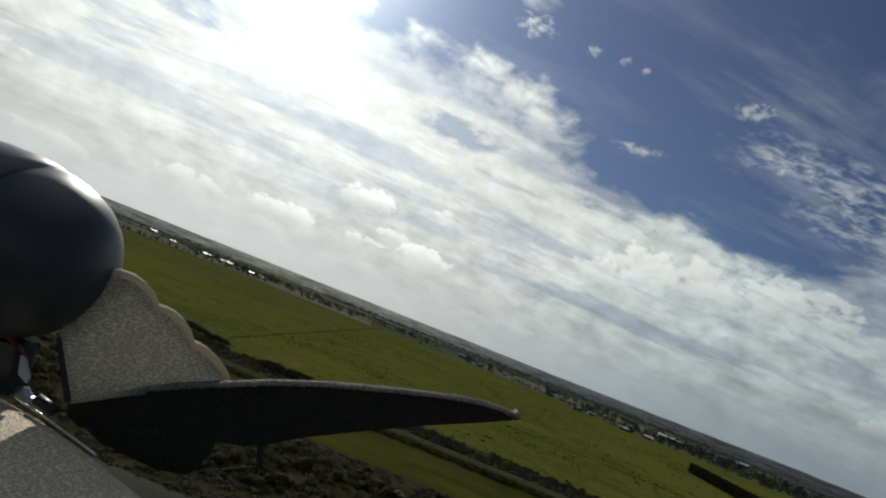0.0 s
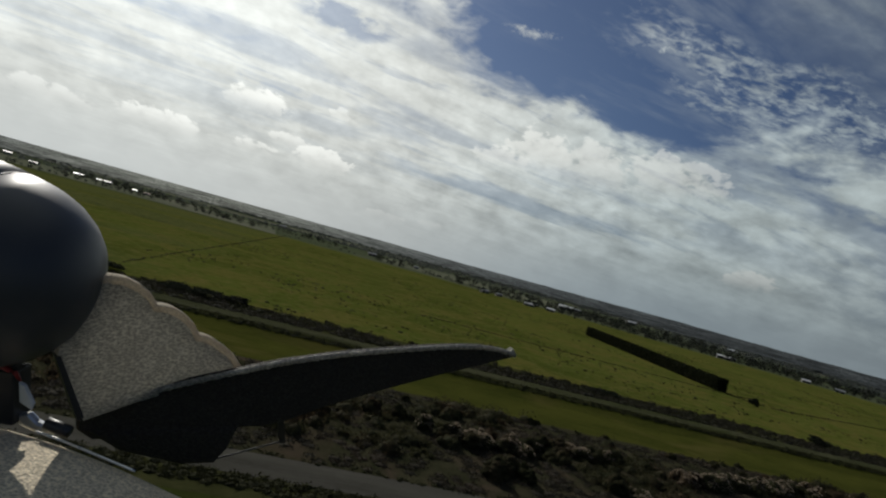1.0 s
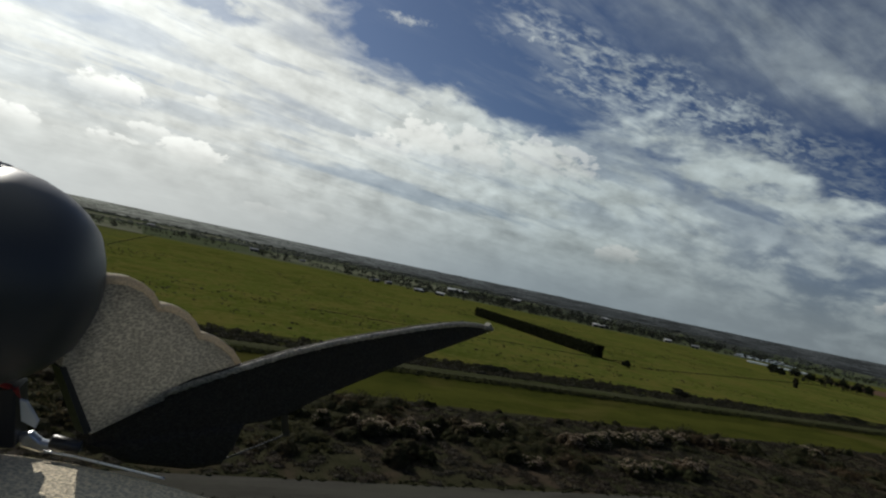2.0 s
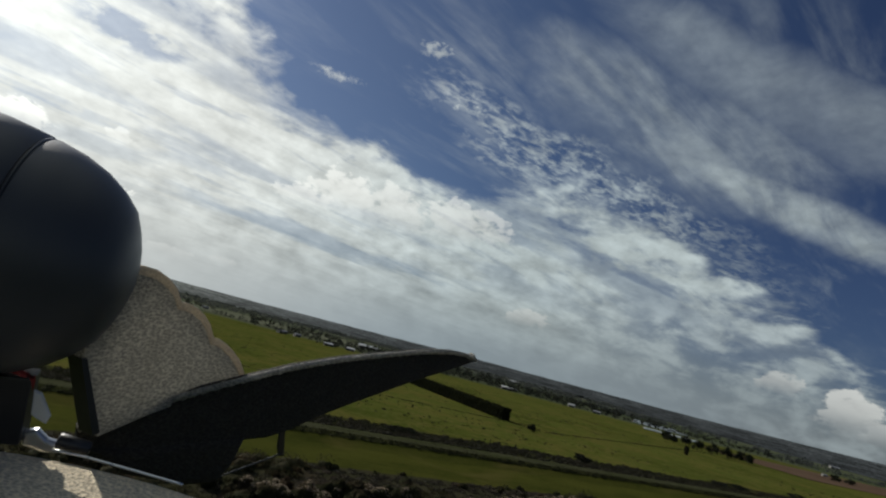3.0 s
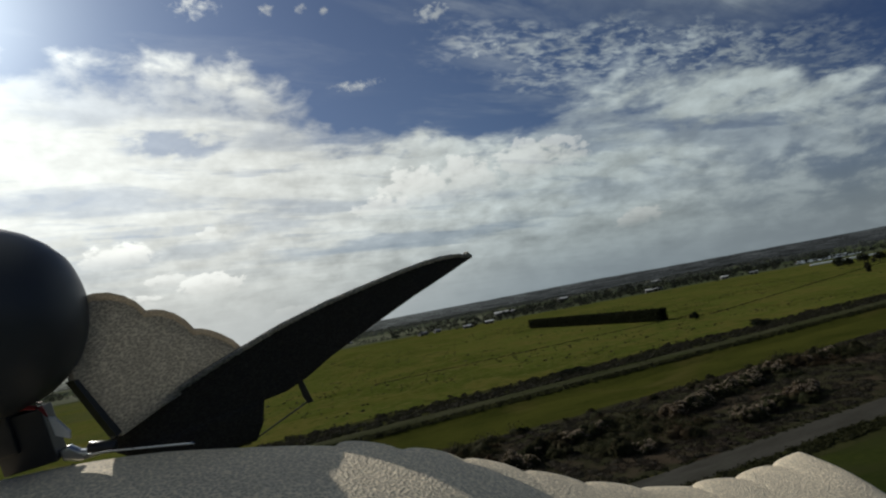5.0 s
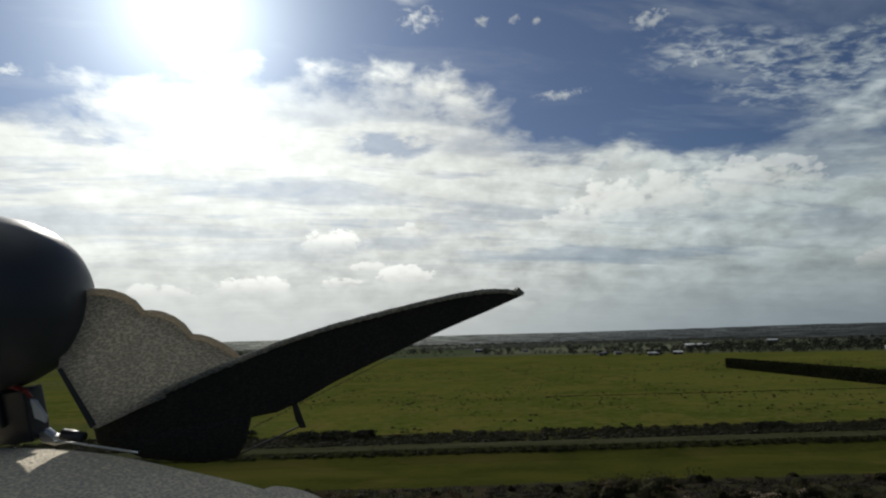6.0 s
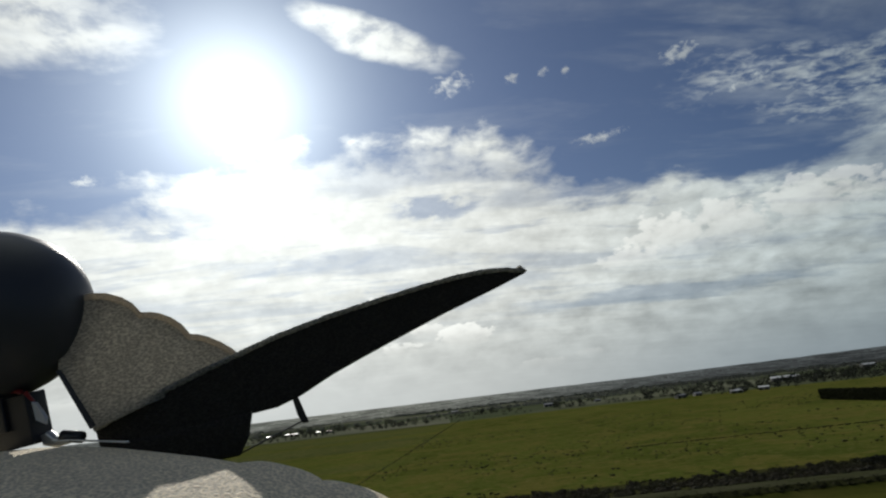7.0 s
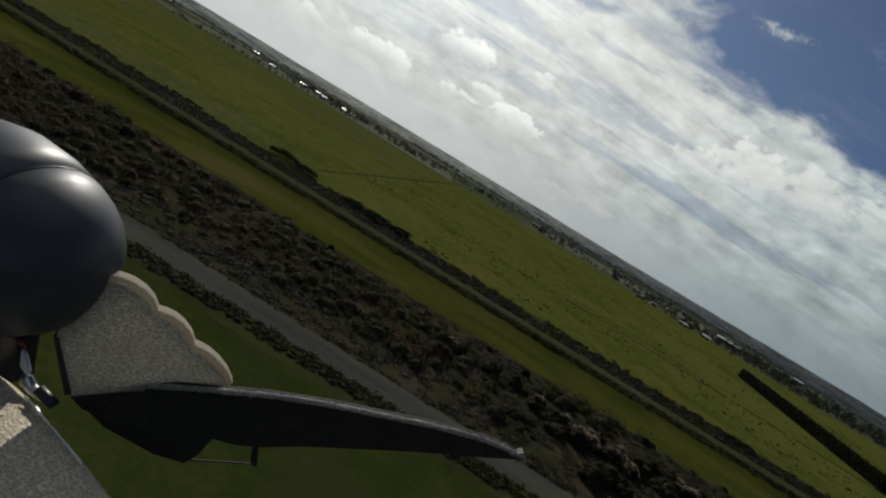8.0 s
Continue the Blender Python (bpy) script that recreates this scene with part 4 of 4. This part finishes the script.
    for i, (x, y, h, s) in enumerate(((78, 136, 2.6, 2.6), (82, 137, 2.4, 2.2), (-58, 150, 3.0, 3.0), (-50, 148, 2.6, 3.0), (-32, 140, 3.0, 3), (-25, 139, 3.4, 3), (-18, 141, 2.8, 2.4), (232, 137, 3, 3), (246, 138, 3, 3.4), (300, 140, 3.2, 3.2))):
        tree((x, y, 0.2), h * 0.6, s * 1.15, TREE, "low dark spreading bush on the back of the bank", "bank bushes", 40 + i, "bank_bush", leaf=0.24, count=1500)
    # gorse mounds in rows among the scrub, pale seed heads on top also imitating sunlit tips
    rng = np.random.default_rng(3)
    k = 0
    for x0, y0, x1, y1, n, pale_share in ((19, 75, 53, 80, 30, 0.55), (62, 77, 98, 87, 44, 0.8), (64, 66, 87, 69, 16, 0.6), (98, 84, 150, 86, 16, 0.5), (26, 66, 50, 68, 8, 0.3), (2, 79, 18, 82, 8, 0.3)):
        for i in range(n):
            f = rng.random()
            x, y = x0 + (x1 - x0) * f, y0 + (y1 - y0) * f + rng.normal() * 1.3
            pale = rng.random() < pale_share
            bush((x, y, 0.05), rng.uniform(1.0, 1.9), rng.uniform(1.7, 2.8), PALE if pale else GORSE,
                 "rounded gorse bush with pale dry seed heads, sunlit tops in their colour" if pale else "rounded dark green gorse bush among scrub", "gorse bushes", 100 + k)
            k += 1
    for i in range(40):
        x, y = rng.uniform(-130, 200), 91.5 + rng.normal() * 1.5
        bush((x, y, 0.04), rng.uniform(0.5, 1.0), rng.uniform(0.5, 1.1), GORSE, "small dark gorse bush at the edge of the grass", "gorse bushes", 300 + i)


build_country()

# ================= the model aircraft =================
# x to the right, y back along the tail, z up, from a reference viewpoint just over the wing; parts shaped to fit the
# camera's view
REF = look(BASE, BASE + facing(7.41, 11.76), 6.22) @ Matrix.Rotation(radians(-90), 4, "X")


def foam_material(name, colour, speck, through, beads=370.0, relief=0.0021, stretch=(0.6, 1.0, 1.3), gloss=0.25):
    """Expanded bead foam: speckled, dented with shade in the dents painted darker, faintly see-through."""
    mat, n, b, o = material(name, 0.72, 0.0, gloss)
    p = n.node("ShaderNodeTexCoord").outputs["Object"]
    v = n.node("ShaderNodeTexVoronoi")
    v.inputs["Scale"].default_value = beads
    k = n.node("ShaderNodeMapping")
    k.inputs["Scale"].default_value = stretch
    n.put(k.inputs[0], p)
    n.put(v.inputs["Vector"], k.outputs[0])
    grain = n.noise(p, beads * 1.6, 4, 0.7)
    big = n.noise(p, 18.0, 4, 0.6)
    f = n.ramp(n.add(n.mul(v.outputs["Distance"], 0.42), n.mul(grain, 0.75)), 0.38, 0.82)
    dark = tuple(c * (1 - speck) for c in colour)
    c = n.mix(f, dark, tuple(min(1, c * (1 + speck * 0.7)) for c in colour))
    c = n.mix(n.mul(n.ramp(big, 0.45, 0.7), 0.25), c, dark)
    n.put(b.inputs["Base Color"], c)
    bumped(n, b, n.add(v.outputs["Distance"], n.mul(grain, 0.7)), 1.0, relief)
    if through:
        t = n.node("ShaderNodeBsdfTranslucent")
        n.put(t.inputs[0], c)
        m = n.node("ShaderNodeMixShader")
        m.inputs[0].default_value = through
        n.put(m.inputs[1], b.outputs[0])
        n.put(m.inputs[2], t.outputs[0])
        n.put(o.inputs[0], m.outputs[0])
    return mat


FOAM = foam_material("pale_foam", (0.72, 0.62, 0.45), 0.42, 0.0, 340.0, 0.0013, (1, 1, 1))
FIN_FOAM = foam_material("fin_foam", (0.66, 0.64, 0.57), 0.48, 0.42, 440.0, 0.0052, (0.6, 1.0, 1.35), 0.6)
EDGE_FOAM = foam_material("tan_edge_foam", (0.72, 0.64, 0.51), 0.20, 0.48, 600.0, 0.0014, (1, 1, 1))
DARK_FOAM = foam_material("dark_foam", (0.048, 0.043, 0.037), 0.45, 0.0, 520.0, 0.0026)
POD = plain("satin_black_plastic", (0.040, 0.041, 0.045), 0.45, 0.0, 0.5, 0.1, 12)
CARBON = plain("black_carbon", (0.02, 0.02, 0.022), 0.4, 0.0, 0.5, 0.2, 40)
METAL = plain("bright_metal", (0.75, 0.75, 0.74), 0.3, 0.9, 0.5, 0.1, 40)
RED = plain("red_wire", (0.35, 0.03, 0.03), 0.5)
WHITE = plain("white_plastic", (0.62, 0.62, 0.60), 0.6)


def slab(outline, thick, round_off=0.32):
    """A foam plate from its outline (x, z), with thickness along y and rounded rims."""
    bm = bmesh.new()
    front = [bm.verts.new((x, -thick / 2, z)) for x, z in outline]
    back = [bm.verts.new((x, thick / 2, z)) for x, z in outline]
    bm.faces.new(front)
    bm.faces.new(back[::-1])
    k = len(front)
    for i in range(k):
        j = (i + 1) % k
        bm.faces.new((front[j], front[i], back[i], back[j]))
    bmesh.ops.recalc_face_normals(bm, faces=bm.faces)
    rim = [e for e in bm.edges if any(len(f.verts) > 4 for f in e.link_faces)]
    bmesh.ops.bevel(bm, geom=rim, offset=thick * round_off, segments=3, profile=0.5, affect="EDGES")
    return bm


def lathe(profile, segs=48):
    """Surface of revolution about the x axis: profile of (x, radius)."""
    bm = bmesh.new()
    rings = [[bm.verts.new((x, r * math.cos(2 * math.pi * i / segs), r * math.sin(2 * math.pi * i / segs))) for i in range(segs)] for x, r in profile]
    for a, b in zip(rings, rings[1:]):
        for i in range(segs):
            j = (i + 1) % segs
            bm.faces.new((a[i], a[j], b[j], b[i]))
    bm.faces.new(rings[0][::-1])
    bm.faces.new(rings[-1])
    for f in bm.faces:
        f.smooth = len(f.verts) == 4
    bmesh.ops.recalc_face_normals(bm, faces=bm.faces)
    return bm


def rod(a, b, r, segs=8):
    a, b = Vector(a), Vector(b)
    bm = bmesh.new()
    m = Matrix.Translation((a + b) / 2) @ (b - a).to_track_quat("Z", "Y").to_matrix().to_4x4()
    bmesh.ops.create_cone(bm, cap_ends=True, segments=segs, radius1=r, radius2=r, depth=(b - a).length, matrix=m)
    return bm


def bead_tube(path, radius, segs=7, step=0.0022, rough=0.35, seed=0):
    """A tube along a polyline with the knobbly surface of torn bead foam."""
    pts = [Vector(q) for q in path]
    line = []
    for a, b in zip(pts, pts[1:]):
        k = max(1, int((b - a).length / step))
        line += [a.lerp(b, i / k) for i in range(k)]
    line.append(pts[-1])
    bm = bmesh.new()
    rings = []
    for i, q in enumerate(line):
        along = (line[min(i + 1, len(line) - 1)] - line[max(i - 1, 0)]).normalized()
        side = along.orthogonal().normalized()
        other = along.cross(side)
        ring = []
        for s in range(segs):
            a = 2 * math.pi * s / segs
            r = radius * (1 + rough * noise.noise((q.x * 700 + seed, q.z * 700 + s * 3.1, q.y * 700)))
            ring.append(bm.verts.new(q + (side * math.cos(a) + other * math.sin(a)) * r))
        rings.append(ring)
    for a, b in zip(rings, rings[1:]):
        for i in range(segs):
            j = (i + 1) % segs
            bm.faces.new((a[i], a[j], b[j], b[i]))
    bm.faces.new(rings[0][::-1])
    bm.faces.new(rings[-1])
    for f in bm.faces:
        f.smooth = True
    bmesh.ops.recalc_face_normals(bm, faces=bm.faces)
    return bm


def upright_plane(centre, normal):
    """The pose of a plate whose local x runs level in it, local z up it, and which faces along normal."""
    n = Vector(normal).normalized()
    e1 = Vector((0, 0, 1)).cross(n).normalized()
    e2 = n.cross(e1)
    return Matrix.Translation(centre) @ Matrix((e1, -n, e2)).transposed().to_4x4()


# the wing's trailing edge, from the root side to the tip: x, y, z; bent down to fit the camera's view
WING_EDGE = [(-0.750, 0.422, -0.128), (-0.500, 0.447, -0.138), (-0.391, 0.492, -0.160), (-0.327, 0.485, -0.166), (-0.259, 0.477, -0.180), (-0.157, 0.466, -0.207),
             (-0.075, 0.462, -0.243), (0.008, 0.474, -0.297), (0.109, 0.500, -0.369), (0.228, 0.545, -0.446), (0.375, 0.600, -0.510), (0.520, 0.654, -0.555)]
LOBES = [-0.14, -0.085, -0.03, 0.03, 0.10, 0.18, 0.27, 0.36, 0.45, 0.55]     # valleys between the feathered lobes of that edge


def wing_mesh():
    """Foam wing: cambered upper side, lobed trailing edge, softly rounded all round."""
    bm = bmesh.new()
    ex, ey, ez = (np.array(c) for c in zip(*WING_EDGE))
    chord, ny = 0.30, 16
    xs = np.linspace(-0.75, 0.52, 260)
    soft = lambda c: np.convolve(np.pad(np.interp(xs, ex, c), 6, mode="edge"), np.ones(13) / 13, "valid")
    ys, zs = soft(ey), soft(ez)
    upper, under = [], []
    for x, y0, z0 in zip(xs, ys, zs):
        lobe = 0.0
        for a, b in zip(LOBES, LOBES[1:]):
            if a <= x < b:
                q = (x - a) / (b - a)
                lobe = math.sqrt(max(0.0, 1 - (2 * q - 1) ** 2)) ** 0.8
        tip = min(1.0, (0.53 - x) / 0.06, (x + 0.76) / 0.06)
        tip = math.sqrt(max(0.02, tip * (2 - tip)))
        up, low = [], []
        for j in range(ny + 1):
            f = 0.5 - 0.5 * math.cos(math.pi * j / ny)
            y = y0 + 0.011 * lobe * (1 - f) ** 3 - chord * f * tip
            camber = 0.026 * math.sin(math.pi * min(1.0, f * 0.85)) - 0.030 * f ** 2.5
            puff = 0.004 * lobe * (1 - f) ** 4
            rim = 0.006 * (1 - math.sin(min(1.0, f * 14) * math.pi / 2))
            z = z0 + camber * tip + puff - rim + 0.0012 * noise.noise((x * 18, y * 18, 3))
            up.append(bm.verts.new((x, y, z)))
            low.append(bm.verts.new((x, y, z - (0.004 + 0.022 * math.sin(math.pi * min(1.0, f + 0.05)) ** 0.6) * tip)))
        upper.append(up)
        under.append(low)
    n = len(xs) - 1
    for i in range(n):
        for j in range(ny):
            bm.faces.new((upper[i][j], upper[i][j + 1], upper[i + 1][j + 1], upper[i + 1][j]))
            bm.faces.new((under[i][j], under[i + 1][j], under[i + 1][j + 1], under[i][j + 1]))
        for j in (0, ny):
            bm.faces.new((upper[i][j], upper[i + 1][j], under[i + 1][j], under[i][j]))
    for i in (0, n):
        for j in range(ny):
            bm.faces.new((upper[i][j], upper[i][j + 1], under[i][j + 1], under[i][j]))
    for f in bm.faces:
        f.smooth = True
    bmesh.ops.recalc_face_normals(bm, faces=bm.faces)
    return bm


def build_aircraft():
    root = tagged(new("model_aircraft"), "weathered grey foam model aircraft flying above green fields", "model aircraft")
    root.matrix_world = REF

    def put(name, bm, mat, label="", parent=None, at=None):
        ob = part(name, bm, mat, parent or root, label)
        if at is not None:
            ob.matrix_local = at
        return ob

    def block(name, size, at, mat, label="", turn=(0, 0, 0), bevel=0.0015, parent=None):
        return put(name, box_bm(size, (0, 0, 0), bevel), mat, label, parent, pose(*at, *turn))

    put("wing", wing_mesh(), FOAM, "pale beige-grey bead foam wing with a lobed trailing edge")

    # motor pod: blunt round nose, lying across, with a seam ring
    axis = pose(-0.3211, 0.4977, -0.0308, 0, 4.5, 0)
    prof = [(0.0000, 0.0054), (-0.0008, 0.0127), (-0.0029, 0.0234), (-0.0070, 0.0361), (-0.0134, 0.0502), (-0.0241, 0.0618), (-0.0375, 0.0716), (-0.0542, 0.0792), (-0.0716, 0.0840), (-0.0744, 0.0827), (-0.0765, 0.0827), (-0.0779, 0.0856), (-0.1044, 0.0903), (-0.1405, 0.0916), (-0.1640, 0.0870), (-0.1820, 0.0690), (-0.1905, 0.0420), (-0.1930, 0.0140)]
    pod = put("motor_pod", lathe(prof), POD, "smooth satin black rounded motor pod", at=axis)
    put("seam_ring", lathe([(-0.0738, 0.0819), (-0.0744, 0.0840), (-0.0765, 0.0840), (-0.0771, 0.0819)]), CARBON, "thin dark seam", pod)

    # upright fin with three rounded lobes along its crest
    plane = upright_plane((-0.3013, 0.5488, -0.0863), (0.6739, -0.7335, 0.0888))
    crest = [(-0.0578, 0.0402), (-0.0501, 0.0554), (-0.041, 0.0604), (-0.027, 0.061), (-0.0141, 0.0579), (-0.0019, 0.0507), (0.007, 0.0418), (0.013, 0.0302), (0.0213, 0.0285), (0.0298, 0.025), (0.0395, 0.0179), (0.0482, 0.0078), (0.054, -0.0046), (0.0615, -0.0071), (0.0707, -0.0123), (0.0812, -0.0208), (0.0919, -0.0319), (0.1008, -0.0466)]
    inner = [(x - 0.0022 - 0.0031 * i / len(crest), z - 0.0073 + 0.0025 * i / len(crest)) for i, (x, z) in enumerate(crest)]
    foot = [(0.0968, -0.0586), (0.0446, -0.0593), (-0.0029, -0.0654), (-0.0462, -0.0737), (-0.067, -0.0102)]
    fin = put("fin", slab(inner + foot, 0.0150, 0.06), FIN_FOAM, "speckled grey bead foam fin with a lobed edge", at=plane)
    put("fin_edge", slab(crest + [(x, z - 0.0012) for x, z in inner[::-1]], 0.0158, 0.14), EDGE_FOAM, "smooth pale tan rounded foam edge", fin)
    # the fin's front edge as an added dark strip, its shade in the colour
    put("fin_post", slab([(-0.0687, -0.009), (-0.0644, -0.0095), (-0.0461, -0.0696), (-0.0515, -0.0716)], 0.018), CARBON, "dark strip for the shaded front edge of the fin", fin)

    # tailplane: long tapered blade, its shaded side painted dark, its lit rough upper edge painted pale
    plane = upright_plane((-0.1393, 0.6261, -0.1537), (0.4420, -0.8965, 0.0314))
    top = [(-0.2284, -0.0045), (-0.1952, 0.0052), (-0.1611, 0.0134), (-0.1249, 0.0215), (-0.0866, 0.0289), (-0.0399, 0.0375), (0.0233, 0.0444), (0.0925, 0.0479), (0.1374, 0.0497), (0.1768, 0.0499), (0.2098, 0.0485), (0.2398, 0.0436), (0.2645, 0.036)]
    low = [(0.2634, 0.0308), (0.2178, 0.0217), (0.1523, 0.0101), (0.0919, -0.0026), (0.0496, -0.0119), (0.0096, -0.0214), (-0.0282, -0.0334), (-0.0552, -0.0383)]
    base = [(-0.2274, -0.0242), (-0.2138, -0.0369), (-0.1407, -0.0342), (-0.0812, -0.037)]
    blade = put("tailplane", slab(top + low + base[::-1], 0.011), DARK_FOAM, "foam tailplane blade, its shaded face painted dark", at=plane)
    put("upper_edge", bead_tube([(x, -0.0048, z - 0.0020) for x, z in top], 0.0030), FIN_FOAM, "pale rough foam edge, its lit rim put in colour", blade)
    put("tip_cap", slab([(0.2511, 0.0369), (0.261, 0.0422), (0.268, 0.0334), (0.2554, 0.0291)], 0.008), FIN_FOAM, "small pale tip piece", blade)
    put("root_fairing", slab([(-0.2229, -0.0222), (-0.1759, -0.0291), (-0.0812, -0.034), (-0.0846, -0.0436), (-0.0903, -0.0592), (-0.1025, -0.0747), (-0.1355, -0.0713), (-0.1903, -0.0498)], 0.020), DARK_FOAM, "black foam fairing at the blade's foot", blade)
    put("control_horn", slab([(-0.0391, -0.0295), (-0.0331, -0.0303), (-0.0289, -0.0543), (-0.0272, -0.0631), (-0.0339, -0.0627), (-0.0356, -0.0576), (-0.0374, -0.053)], 0.003, 0.2),
               CARBON, "black control horn", blade)
    put("pushrod", rod((-0.0314, -0.002, -0.0594), (-0.1046, -0.002, -0.0732), 0.0009), CARBON, "thin black pushrod", blade)

    # servo and fittings under the pod, where tail and wing meet
    block("servo", (0.0424, 0.022, 0.0489), (-0.3913, 0.4920, -0.1323), CARBON, "small black servo")
    put("servo_arm", slab([(-0.3684, -0.1173), (-0.3634, -0.1193), (-0.3554, -0.1353), (-0.3574, -0.1413), (-0.3674, -0.1353)], 0.004), WHITE, "small white plastic servo arm", at=pose(0, 0.4860, 0))
    put("wire", bead_tube([(-0.3982, 0.4821, -0.1013), (-0.3811, 0.4821, -0.1032), (-0.3698, 0.4821, -0.1071), (-0.3724, 0.4920, -0.1218)], 0.0022, 6, 0.003, 0.0), RED, "red wire under the pod")
    block("pod_strut", (0.030, 0.030, 0.040), (-0.4088, 0.4920, -0.1193), CARBON, "black strut under the pod")
    put("bracket", slab([(-0.3714, -0.1502), (-0.3624, -0.1482), (-0.3554, -0.1552), (-0.3274, -0.1642), (-0.3564, -0.1652), (-0.3704, -0.1602)], 0.008), METAL, "bright metal bracket", at=pose(0, 0.4920, 0))
    put("clamp", lathe([(0.0, 0.0035), (-0.001, 0.0055), (-0.022, 0.0055), (-0.023, 0.0035)], 16), CARBON, "black clamp screw", at=pose(-0.3274, 0.4920, -0.1622, 0, 16, 0))
    put("trim_strip", bead_tube([(-0.3495, 0.4797, -0.1576), (-0.3270, 0.4774, -0.1605), (-0.2928, 0.4734, -0.1673), (-0.2587, 0.4695, -0.1742)], 0.0010, 6, 0.006, 0.0), METAL, "bright thin trim strip along the wing root")


build_aircraft()
